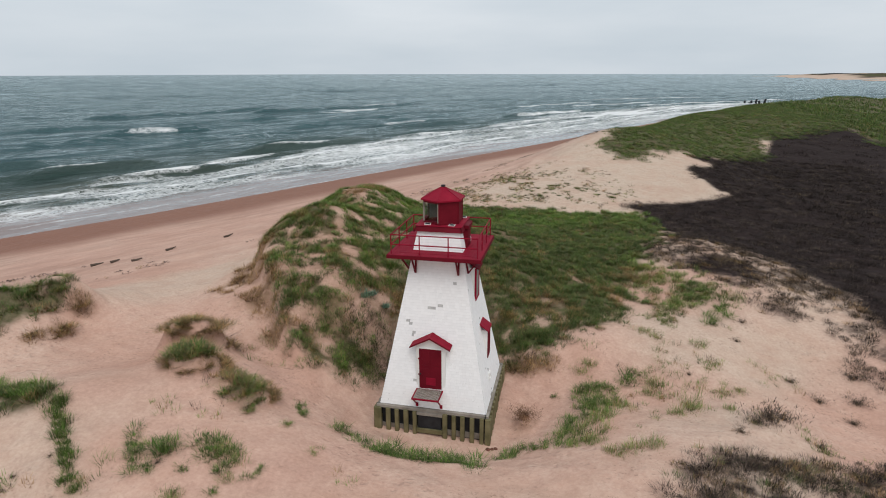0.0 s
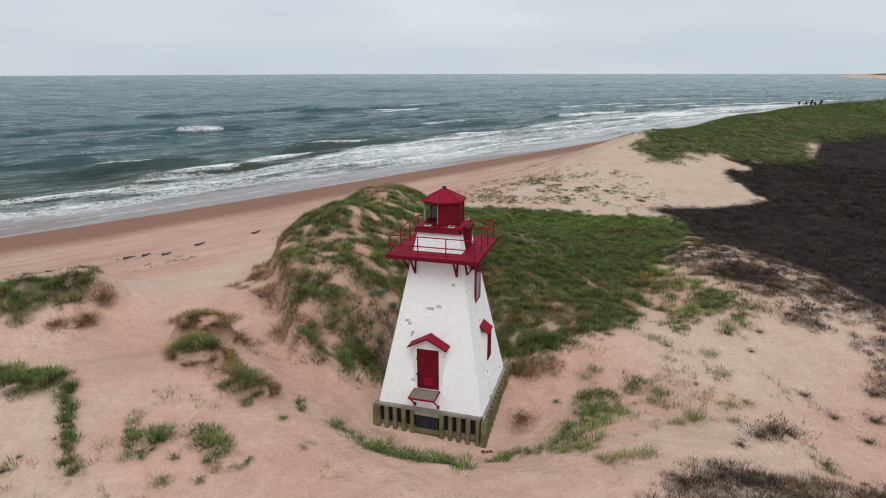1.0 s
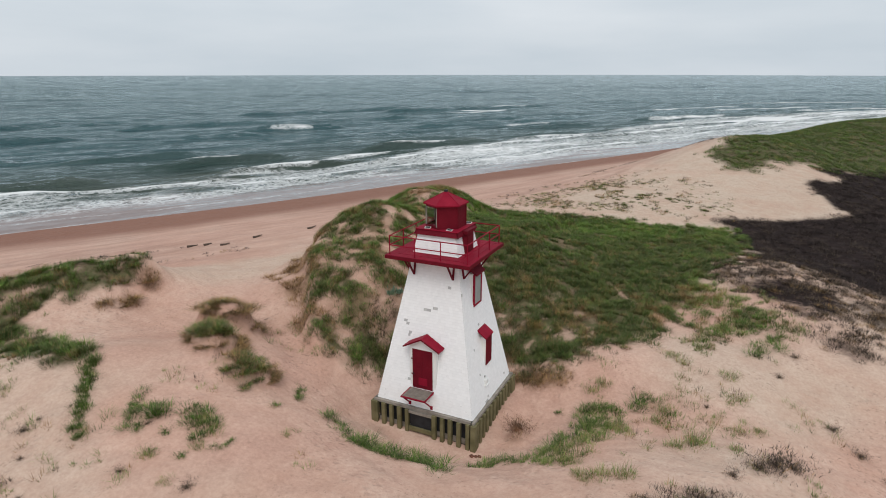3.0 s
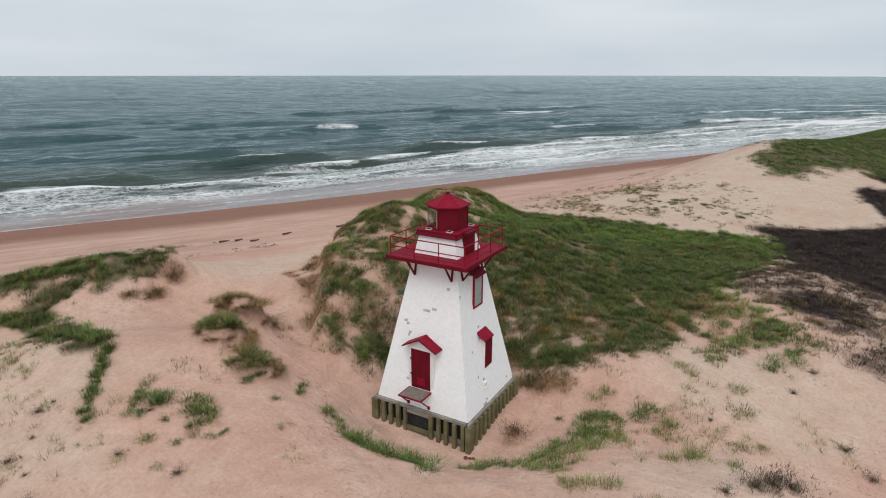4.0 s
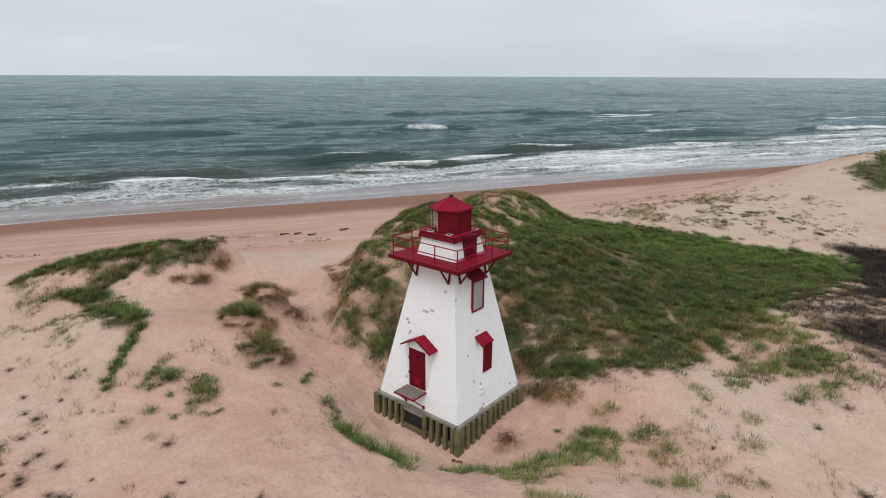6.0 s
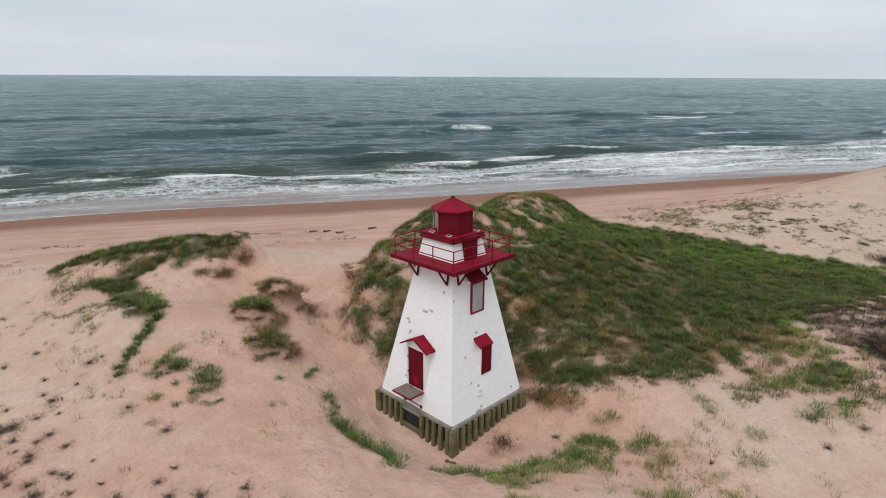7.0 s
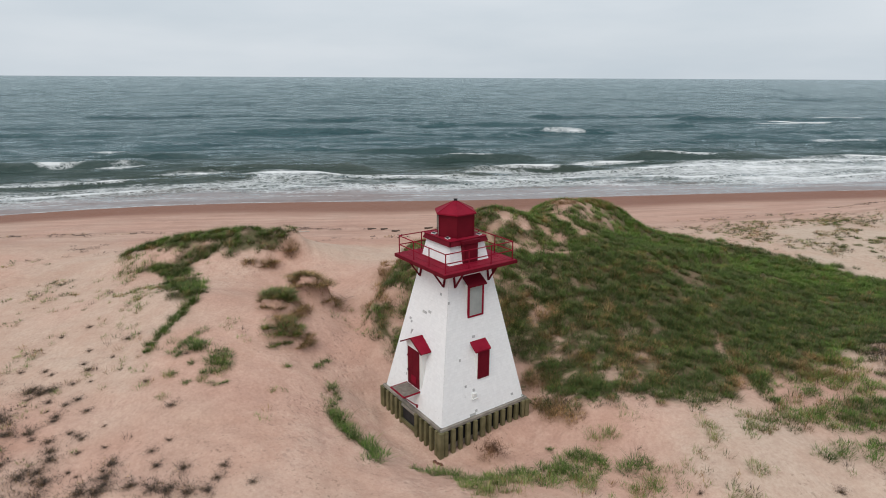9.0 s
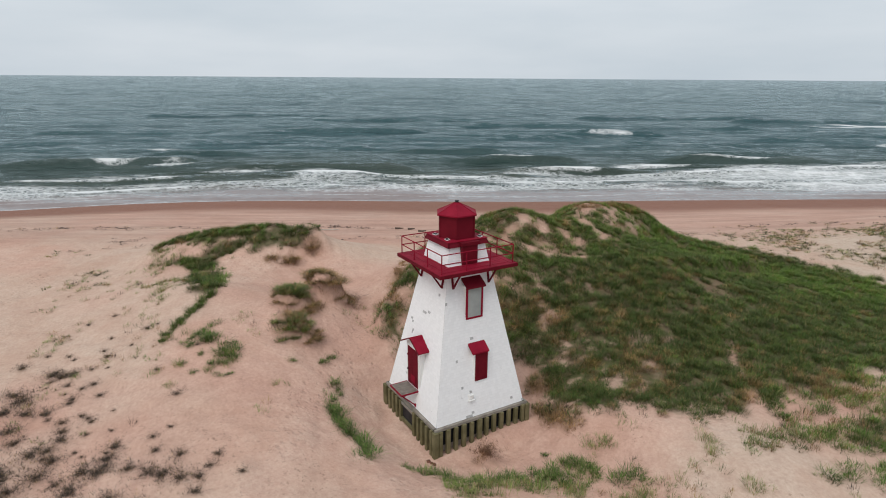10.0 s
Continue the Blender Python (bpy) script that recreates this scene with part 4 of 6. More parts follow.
def shed_roof(x0, x1, y0, y1, z0, z1, t=0.07):
    """A sloping slab from the wall (x0, z0) down to its outer edge (x1, z1)."""
    return prism(bmesh.new(), [(x0, y0, z0), (x1, y0, z1), (x1, y0, z1 - t), (x0, y0, z0 - t)], (0, y1 - y0, 0))


# porch with the red door
porch = part("porch", box(bmesh.new(), -0.76, 0.57, -2.27, -1.75, 0.80, 3.0, None, 0.008), WHITE, tower, "white boarded door surround built out from the wall")
gable = prism(bmesh.new(), [(-0.80, -2.28, 3.0), (0.62, -2.28, 3.0), (-0.09, -2.28, 3.36)], (0, 0.6, 0))
part("gable", gable, WHITE, porch)
part("door_frame", prism(prism(prism(bmesh.new(), [(-0.68, -2.295, 0.86), (-0.62, -2.295, 0.86), (-0.62, -2.295, 2.90), (-0.68, -2.295, 2.90)], (0, 0.03, 0)), [(0.41, -2.295, 0.86), (0.47, -2.295, 0.86), (0.47, -2.295, 2.90), (0.41, -2.295, 2.90)], (0, 0.03, 0)), [(-0.62, -2.295, 2.85), (0.41, -2.295, 2.85), (0.41, -2.295, 2.90), (-0.62, -2.295, 2.90)], (0, 0.03, 0)), WHITE, porch)
door_bm = box(bmesh.new(), -0.62, 0.41, -2.300, -2.262, 0.88, 2.85, None, 0.006)
for x0, x1, z0, z1 in ((-0.54, -0.16, 2.05, 2.72), (-0.06, 0.32, 2.05, 2.72), (-0.54, -0.16, 1.05, 1.90)):
    box(door_bm, x0, x1, -2.312, -2.295, z0, z1, None, 0.006)
door = part("door_leaf", door_bm, DARK_RED, tower, "closed dark red panelled wooden door")
part("panel", box(bmesh.new(), -0.30, 0.14, -2.326, -2.305, 1.08, 1.45, None, 0.006), RED, door, "brighter red square patch on the door")
for z in (1.55, 2.32):
    part("hinge", box(bmesh.new(), -0.66, -0.45, -2.330, -2.312, z, z + 0.07, None, 0.004), DARK_RED, door)
part("door_handle", tube(bmesh.new(), (-0.55, -2.36, 1.62), (-0.55, -2.31, 1.62), 0.03), BLACK, door)
roof = bmesh.new()
prism(roof, [(-1.0, -2.46, 2.93), (-0.09, -2.46, 3.41), (-0.09, -2.46, 3.46), (-1.0, -2.46, 2.98)], (0, 0.80, 0))
prism(roof, [(0.82, -2.46, 2.93), (-0.09, -2.46, 3.41), (-0.09, -2.46, 3.46), (0.82, -2.46, 2.98)], (0, 0.80, 0))
part("porch_roof", roof, RED, tower, "small red gabled roof over the door")
fascia = bmesh.new()
prism(fascia, [(-1.01, -2.485, 2.91), (-0.09, -2.485, 3.395), (-0.09, -2.485, 3.465), (-1.01, -2.485, 2.985)], (0, 0.024, 0))
prism(fascia, [(0.83, -2.485, 2.91), (-0.09, -2.485, 3.395), (-0.09, -2.485, 3.465), (0.83, -2.485, 2.985)], (0, 0.024, 0))
part("bargeboard", fascia, DARK_RED, tower)

# steel landing under the door, on two struts
landing = part("landing", bar(bar(bar(bar(bmesh.new(), (-0.76, -3.2, 0.83), (0.48, -3.2, 0.83), 0.06), (-0.76, -2.28, 0.83), (0.48, -2.28, 0.83), 0.06), (-0.73, -3.2, 0.83), (-0.73, -2.28, 0.83), 0.06), (0.45, -3.2, 0.83), (0.45, -2.28, 0.83), 0.06), RED, tower, "small landing of steel grating in a red frame")
for i in range(22):
    x = -0.685 + i * 0.0525
    part("grate_bar", bar(bmesh.new(), (x, -3.17, 0.845), (x, -2.31, 0.845), 0.034, 0.03), GRATE, landing)
for x in (-0.70, 0.42):
    part("strut", bar(bmesh.new(), (x, -3.15, 0.80), (x, -2.42, 0.10), 0.05), RED, landing)
    part("foot_plate", box(bmesh.new(), x - 0.06, x + 0.06, -2.48, -2.40, 0.04, 0.20), RED, landing)

# boarded lower window
low_window = part("lower_window", box(bmesh.new(), 1.8, 2.16, -0.24, 0.47, 1.62, 3.06, None, 0.006), WHITE, tower, "white window box with a red boarded shutter")
part("shutter", box(bmesh.new(), 2.162, 2.185, -0.14, 0.37, 1.72, 2.98, None, 0.004), DARK_RED, low_window, "faded dark red boarded shutter")
frame_bm = bmesh.new()
for y0, y1, z0, z1 in ((-0.22, -0.14, 1.64, 3.05), (0.37, 0.45, 1.64, 3.05), (-0.14, 0.37, 1.64, 1.72), (-0.14, 0.37, 2.98, 3.05)):
    box(frame_bm, 2.162, 2.20, y0, y1, z0, z1)
part("window_frame", frame_bm, DARK_RED, low_window)
part("window_roof", shed_roof(1.79, 2.25, -0.42, 0.49, 3.45, 3.10), RED, low_window, "red sloping board roof over the window")

# glazed upper window
up_window = part("upper_window", box(bmesh.new(), 1.2, 1.585, -0.40, 0.48, 4.56, 6.14, None, 0.006), WHITE, tower, "tall upper window with a red frame and grey glass")
frame_bm = bmesh.new()
for y0, y1, z0, z1 in ((-0.42, -0.33, 4.55, 6.12), (0.40, 0.49, 4.55, 6.12), (-0.33, 0.40, 4.55, 4.63), (-0.33, 0.40, 6.04, 6.12)):
    box(frame_bm, 1.55, 1.63, y0, y1, z0, z1, None, 0.004)
part("window_frame", frame_bm, RED, up_window)
GREY_PANE = plain("dull_pane", (0.30, 0.33, 0.32), (0.40, 0.43, 0.42), 1.2, 9, 0.2)
part("pane", box(bmesh.new(), 1.588, 1.60, -0.33, 0.40, 4.63, 6.04), GREY_PANE, up_window, "dull grey acrylic window pane")
part("window_roof", shed_roof(1.2, 1.76, -0.48, 0.55, 6.50, 6.14), DARK_RED, up_window, "dark red sloping board roof over the window")

# small white vent hood on the wall
vent = bmesh.new()
box(vent, 2.15, 2.38, -0.63, -0.37, 0.82, 1.10, None, 0.035)
box(vent, 2.15, 2.42, -0.655, -0.345, 0.78, 0.84, None, 0.012)
part("vent_hood", vent, WHITE, tower, "small square white plastic vent hood")
part("vent_patch", box(bmesh.new(), 2.20, 2.275, -0.55, -0.45, 1.14, 1.25), BARE_SHINGLE, tower)

# gallery: boards, edge and brackets
deck = part("gallery_deck", ring(bmesh.new(), 2.00, 0.98, DECK_Z - 0.16, DECK_Z - 0.06), RED, tower, "dark red wooden gallery deck round the tower")
n = 0
for m in QUARTER:
    for k in range(7):
        a = 2.04 - k * 0.142
        bm = box(bmesh.new(), -a, a - 0.134, -a, -a + 0.132, DECK_Z - 0.055, DECK_Z - 0.02 - 0.004 * ((k * 7 + n) % 3), m)
        part("deck_board", bm, RED, deck)
    n += 1
    part("edge_board", box(bmesh.new(), -2.075, 2.045, -2.075, -2.045, DECK_Z - 0.19, DECK_Z - 0.03, m, 0.004), DARK_RED, deck)
    for x in (-0.97, 0.97):
        zb, zt = 6.06, DECK_Z - 0.165
        bm = bar(bmesh.new(), (x, -half(zb) - 0.05, zb), (x, -half(zt) - 0.05, zt), 0.075)
        bar(bm, (x, -half(zb) - 0.07, zb + 0.04), (x, -1.93, zt - 0.03), 0.065)
        bar(bm, (x, -half(zt) - 0.02, zt - 0.035), (x, -1.98, zt - 0.035), 0.07)
        bm.transform(m)
        part("bracket", bm, DARK_RED, tower)

# railing: four posts a side and two rails
railing = tagged(new("railing"), "dark red tubular gallery railing with two rails")
railing.parent = tower
for m in QUARTER:
    for k in range(3):
        x = -1.9 + k * 3.8 / 3
        part("post", tube(bmesh.new(), m @ Vector((x, -1.9, DECK_Z - 0.03)), m @ Vector((x, -1.9, 7.93)), 0.027), RED, railing)
    for z in (7.49, 7.92):
        part("rail", tube(bmesh.new(), m @ Vector((-1.9, -1.9, z)), m @ Vector((1.9, -1.9, z)), 0.026), RED, railing)

# small red door out to the gallery, with its cover
hatch = part("gallery_door", box(bmesh.new(), 0.9, 1.20, -0.40, 0.42, DECK_Z - 0.01, 7.97, None, 0.006), DARK_RED, tower, "low dark red door onto the gallery")
part("door_cover", box(bmesh.new(), 1.0, 1.27, -0.48, 0.50, 7.96, 8.12, None, 0.01), DARK_RED, hatch)
part("door_panel", box(bmesh.new(), 1.201, 1.215, -0.30, 0.32, 7.16, 7.88, None, 0.004), DARK_RED, hatch)

# base of the lantern
skirt_bm = bmesh.new()
for m in QUARTER:
    prism(skirt_bm, [m @ Vector(p) for p in ((-1.10, -1.10, 7.91), (1.10, -1.10, 7.91), (1.02, -1.02, 8.13), (-1.02, -1.02, 8.13))], m @ Vector((0, 0.06, 0)))
lantern_base = part("lantern_base", skirt_bm, DARK_RED, tower, "flared dark red base of the lantern room")
part("lantern_floor", box(bmesh.new(), -1.05, 1.05, -1.05, 1.05, 8.13, 8.17, None, 0.01), RED, lantern_base)
for x, y, a in ((-0.51, -0.84, 10), (0.58, -0.85, -8), (0.8, 0.78, 0)):
    p = part("solar_panel", box(bmesh.new(), -0.14, 0.14, -0.085, 0.085, 0.0, 0.02, pose(x, y, 8.19, 14, 0, a)), WHITE, lantern_base, "small dark square panel in a white frame")
    part("cell", box(bmesh.new(), -0.115, 0.115, -0.062, 0.062, 0.022, 0.026, pose(x, y, 8.19, 14, 0, a)), BLACK, p)

# six-sided lantern: two glazed sides towards the shore, four boarded ones
HEX = [Vector((0.92 * math.cos(radians(a)), 0.92 * math.sin(radians(a)), 0)) for a in range(-90, 270, 60)]
lantern = tagged(new("lantern"), "six-sided dark red lantern room with glass towards the sea")
lantern.parent = tower
for i in range(6):
    a, b = HEX[i], HEX[(i + 1) % 6]
    up = Vector((0, 0, 1))
    inner = -(a + b).normalized() * 0.05
    # side 3, unseen from outside, is boarded to darken the inside
    if i in (0, 1, 2, 3):
        side = prism(bmesh.new(), [a + up * 8.17, b + up * 8.17, b + up * 9.24, a + up * 9.24], inner)
        part("side_panel", side, DARK_RED, lantern)
        # grey panels added inside to lighten what shows through the glass
        added_lining = prism(bmesh.new(), [a * 0.93 + up * 8.18, b * 0.93 + up * 8.18, b * 0.93 + up * 9.22, a * 0.93 + up * 9.22], inner * 0.4)
        part("added_lining", added_lining, GREY_PANE, lantern, "grey panel added inside to lighten the lantern")
        for f in (0.02, 0.98):
            c = a.lerp(b, f)
            part("corner_strip", bar(bmesh.new(), c + up * 8.17, c + up * 9.23, 0.05), DARK_RED, lantern)
    else:
        part("sill_panel", prism(bmesh.new(), [a + up * 8.17, b + up * 8.17, b + up * 8.27, a + up * 8.27], inner), DARK_RED, lantern)
        part("head_panel", prism(bmesh.new(), [a + up * 9.10, b + up * 9.10, b + up * 9.24, a + up * 9.24], inner), DARK_RED, lantern)
        c, d = a.lerp(b, 0.06) + inner * 0.3, a.lerp(b, 0.94) + inner * 0.3
        pane = part("pane", prism(bmesh.new(), [c + up * 8.27, d + up * 8.27, d + up * 9.10, c + up * 9.10], inner * 0.15), GLASS, lantern, "clear glass pane of the lantern")
        pane.visible_shadow = False
        for f in (0.04, 0.96):
            e = a.lerp(b, f)
            part("mullion", bar(bmesh.new(), e + up * 8.26, e + up * 9.11, 0.05), GREY_WOOD, lantern)
part("lamp", tube(tube(bmesh.new(), (0, 0, 8.17), (0, 0, 8.5), 0.12), (0, 0, 8.5), (0, 0, 8.78), 0.2, 14), GREY_WOOD, lantern, "grey drum lamp inside the lantern")
cap = bmesh.new()
apex, rim = cap.verts.new((0, 0, 9.76)), []
for a in range(-90, 270, 60):
    c, s = math.cos(radians(a)), math.sin(radians(a))
    rim.append((cap.verts.new((1.04 * c, 1.04 * s, 9.26)), cap.verts.new((1.04 * c, 1.04 * s, 9.20))))
for i in range(6):
    (a, a2), (b, b2) = rim[i], rim[(i + 1) % 6]
    cap.faces.new((a, b, apex))
    cap.faces.new((a2, b2, b, a))
cap.faces.new([r[1] for r in rim][::-1])
lantern_roof = part("lantern_roof", cap, RED, tower, "six-sided red metal lantern roof")
for i in range(6):
    a = radians(-90 + 60 * i)
    part("roof_seam", bar(bmesh.new(), (1.03 * math.cos(a), 1.03 * math.sin(a), 9.265), (0, 0, 9.765), 0.03, 0.02), RED, lantern_roof)
part("finial", tube(tube(bmesh.new(), (0, 0, 9.72), (0, 0, 9.79), 0.08, 10), (0, 0, 9.785), (0, 0, 9.815), 0.095, 10), BLACK, lantern_roof, "dark metal vent cap")

# timber skirt of upright posts below the shingles
skirt = tagged(new("timber_skirt"), "skirt of green-tinged upright timber posts under the tower")
skirt.parent = tower
for i, m in enumerate(QUARTER):
    part("sill_beam", box(bmesh.new(), -2.60, 2.50, -2.60, -2.42, -0.16, -0.012, m, 0.01), GREY_WOOD, skirt, "weathered grey sill beam")
    # grey planks, and near-black sheets added for the shade between the posts
    part("backing_or_gap_shade", box(bmesh.new(), -2.36, 2.36, -2.44, -2.40, -0.62, -0.17, m), BLACK, skirt)
    part("backing_or_gap_shade", box(bmesh.new(), -2.40, 2.40, -2.45, -2.41, -1.30, -1.02, m), GREY_WOOD, skirt)
    part("backing_or_gap_shade", box(bmesh.new(), -2.36, 2.36, -2.40, -2.37, -2.0, -0.17, m), BLACK, skirt)
    if i in (0, 2):
        xs = [-2.46, -2.03, -1.62, -1.20, -0.79, 0.63, 1.05, 1.44, 1.86, 2.30]
    else:
        xs = [-2.34 + 0.424 * k for k in range(12)]
    for k, x in enumerate(xs):
        dx, w = 0.012 * math.sin(5 * k + i), 0.095 + 0.008 * math.sin(9 * k)
        bm = box(bmesh.new(), x - w + dx, x + w + dx, -2.70, -2.52, -1.95, -0.13 + 0.015 * math.sin(3 * k), m, 0.018)
        part("skirt_post", bm, TIMBER, skirt)
for m in QUARTER:
    part("skirt_post", box(bmesh.new(), 2.46, 2.71, -2.71, -2.46, -1.95, -0.12, m, 0.02), TIMBER, skirt)
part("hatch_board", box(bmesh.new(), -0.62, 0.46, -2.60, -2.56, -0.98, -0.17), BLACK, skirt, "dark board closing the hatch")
part("hatch_beam", box(bmesh.new(), -0.68, 0.52, -2.68, -2.57, -1.20, -0.98, None, 0.01), TIMBER, skirt)
part("hatch_beam", box(bmesh.new(), -0.68, 0.52, -2.67, -2.58, -0.30, -0.16, None, 0.01), GREY_WOOD, skirt)


# ---- plants ----
def blade_mesh(name, x, y, z, length, width, way, lean, mats, index, straight=False):
    """Many bent tapering blades in one mesh. way: the direction that each leans to, lean: how far, as a share of its length."""
    n = len(x)
    cx, cy = np.cos(way), np.sin(way)
    px, py = -cy * width / 2, cx * width / 2
    if straight:
        v = np.empty((n, 3, 3))
        rise = np.sqrt(np.clip(1 - lean ** 2, 0.05, 1)) * length
        for i, (f, side) in enumerate(((-0.04, 1.3), (-0.04, -1.3), (1, 0))):
            v[:, i, 0] = x + cx * lean * length * max(f, 0) + px * side
            v[:, i, 1] = y + cy * lean * length * max(f, 0) + py * side
            v[:, i, 2] = z + rise * f
        return mesh_from(name, v.reshape(-1, 3), [np.arange(n * 3).reshape(n, 3)], mats, True, index)
    v = np.empty((n, 5, 3))
    rise = np.sqrt(np.clip(1 - lean ** 2, 0.05, 1)) * length
    for i, (f, out, side) in enumerate(((0, 0, 1), (0, 0, -1), (0.55, 0.38, 0.8), (0.55, 0.38, -0.8), (1, 1, 0))):
        v[:, i, 0] = x + cx * lean * length * out + px * side
        v[:, i, 1] = y + cy * lean * length * out + py * side
        v[:, i, 2] = z + rise * (f if f else -0.04)
    o = np.arange(n)[:, None] * 5
    quads, tris = o + np.array([[0, 1, 3, 2]]), o + np.array([[2, 3, 4]])
    return mesh_from(name, v.reshape(-1, 3), [quads, tris], mats, True, np.concatenate([index, index]))


def clumps(x, y, count, spread, tall, width, rng, lean=(0.15, 0.75)):
    """Blades that fan out from clump centres."""
    n = len(x)
    k = np.repeat(np.arange(n), count)
    m = len(k)
    a, r = rng.uniform(0, 2 * np.pi, m), np.sqrt(rng.uniform(0, 1, m))
    size = rng.uniform(0.55, 1.3, n)[k]
    bx, by = x[k] + np.cos(a) * r * spread * size, y[k] + np.sin(a) * r * spread * size
    way = a + rng.normal(0, 0.7, m)
    return bx, by, tall * size * rng.uniform(0.55, 1.15, m), width * rng.uniform(0.6, 1.3, m), way, np.clip(rng.uniform(*lean, m) * (0.5 + 0.6 * r), 0.05, 0.95), k


def scatter(density, cover, x0, x1, y0, y1, rng):
    """Points over a stretch of the plan, kept where the cover is thick."""
    n = int(density * (x1 - x0) * (y1 - y0))
    x, y = rng.uniform(x0, x1, n), rng.uniform(y0, y1, n)
    c = cover(x, y)
    keep = rng.uniform(0, 1, n) < c
    return x[keep], y[keep], c[keep]


def field(name, label, x, y, count, spread, tall, width, mats, shares, seed, lean=(0.15, 0.75), wind=0.0, pick=None):
    """One object of grass or twigs that nobody could count."""
    rng = np.random.RandomState(seed)
    bx, by, le, wi, way, ln, k = clumps(x, y, count, spread, tall, width, rng, lean)
    if wind:
        way = np.arctan2(np.sin(way) - 0.5 * wind, np.cos(way) + 0.9 * wind)
    index = np.searchsorted(np.cumsum(shares), rng.uniform(0, 1, len(x)))[k]
    if pick:
        index = pick(x, y, index[np.searchsorted(k, np.arange(len(x)))], rng)[k]
    stray = rng.uniform(0, 1, len(bx)) < 0.12
    index = np.where(stray, rng.randint(0, len(mats), len(bx)), np.clip(index, 0, len(mats) - 1))
    me = blade_mesh(name, bx, by, ground(bx, by), le, wi, way, ln, mats, index, True)
    return tagged(new(name, me), label, name.replace("_", " "), kind="stuff")


rng = np.random.RandomState(5)
near_hill = lambda x, y: grass_cover(x, y) * (inside(x, y, FAR_GRASS) < -4) * (bank_ground(x, y) < -1.2)


def hill_kind(x, y, index, rng):
    """Young bright grass along the crest and on the western mounds, brown patches low on the landward side."""
    crest = smooth(-7, -2, inside(x, y, HILL) * 0 - np.abs(0.9 * (x + 10) - (y - 20) * 1.7 + 4)) * smooth(12, 20, y)
    bright = np.clip(0.05 + 0.45 * smooth(9.5, 11.5, x) * smooth(19, 15, y) + 0.55 * crest + 0.30 * smooth(-3, -7, x) + 0.15 * smooth(12, 24, y) + 0.15 * vnoise(x, y, 4.0, 265, 2), 0, 0.75)
    spots = np.zeros_like(x)
    for px, py, r in ((-1.8, 7.9, 1.0), (-0.1, 7.2, 1.0), (-3.1, 7.7, 0.8), (5.4, 8.9, 0.8), (2.4, 6.7, 0.7), (0.8, 6.6, 0.8), (-4.0, 5.4, 1.6), (10.4, 15.0, 1.6)):
        spots = np.maximum(spots, 0.6 * smooth(1.3, 0.4, np.hypot(x - px, y - py) / r))
    brown = np.clip(0.05 + spots + 0.34 * smooth(0.05, 0.5, vnoise(x, y, 2.0, 263, 3)) * smooth(22, 8, y), 0, 0.75)
    r = rng.uniform(0, 1, len(x))
    return np.where(r < bright, 2, np.where(r > 1 - brown, 1, 0))


hx, hy, hc = scatter(11.0, near_hill, -17, 17, -2, 36, rng)
field("dune_grass", "thick green marram grass covering the dune behind the lighthouse", hx, hy, 84, 0.30, 0.34, 0.014, [GRASS, DRY_GRASS, BRIGHT_GRASS], (0.68, 0.18, 0.14), 6, (0.55, 0.99), 0.2, hill_kind)
bx, by, bc = scatter(6.5, lambda x, y: grass_cover(x, y) * (bank_ground(x, y) > -1.2), -36, -11, -14, 4, rng)
field("bank_grass", "green marram grass on the sandy bank", bx, by, 90, 0.30, 0.40, 0.015, [GRASS, DRY_GRASS, BRIGHT_GRASS], (0.74, 0.06, 0.20), 7, (0.55, 0.98), 0.4)
fx, fy, fc = scatter(4.4, lambda x, y: grass_cover(x, y) * (inside(x, y, FAR_GRASS) > -3), 6, 80, 54, 190, rng)
field("far_dune_grass", "green grass on the long dune up the coast", fx, fy, 36, 0.5, 0.30, 0.028, [GRASS, DRY_GRASS, BRIGHT_GRASS], (0.68, 0.03, 0.29), 8, (0.6, 0.98), 0.5)
fx, fy, fc = scatter(0.25, lambda x, y: grass_cover(x, y) * (inside(x, y, FAR_GRASS) > 0), 60, 320, 100, 420, rng)
field("distant_grass", "green grass far up the coast", fx, fy, 8, 1.2, 0.7, 0.2, [GRASS, BRIGHT_GRASS], (0.92, 0.08), 9)

thin_zone = lambda x, y: heath_cover(x, y) * (inside(x, y, HEATH) < 0.5)
ox, oy, oc = scatter(6.5, thin_zone, 9, 34, 0, 30, rng)
field("loose_heath", "loose purple-brown leafless shrubs with sand between", ox, oy, 64, 0.34, 0.28, 0.014, [SHRUB_TWIG, TWIG, DRY_GRASS], (0.62, 0.30, 0.08), 19, (0.6, 1.0))
tx, ty, tc = scatter(3.0, lambda x, y: heath_cover(x, y) * (inside(x, y, HEATH) > -0.5), 9, 48, 10, 78, rng)
field("heath_shrubs", "low dark leafless shrubs covering the flat behind the dune", tx, ty, 56, 0.5, 0.30, 0.013, [TWIG, SHRUB_TWIG], (0.80, 0.20), 10, (0.6, 0.99))
tx, ty, tc = scatter(0.35, heath_cover, 30, 150, 10, 130, rng)
field("distant_heath", "dark leafless shrubs farther inland", tx, ty, 26, 1.1, 0.4, 0.05, [TWIG, SHRUB_TWIG], (0.85, 0.15), 11, (0.6, 0.98))
tx, ty, tc = scatter(10.0, heath_cover, 8, 26, -14, 0, rng)
field("brush", "dark tangled leafless brush with a little green grass", tx, ty, 84, 0.36, 0.30, 0.010, [TWIG, SHRUB_TWIG, GRASS, DRY_GRASS], (0.46, 0.38, 0.07, 0.09), 12, (0.6, 0.99))
tx, ty, tc = scatter(13.0, lambda x, y: heath_cover(x, y) * (x < 7), -7.5, 6, 0.5, 6, rng)
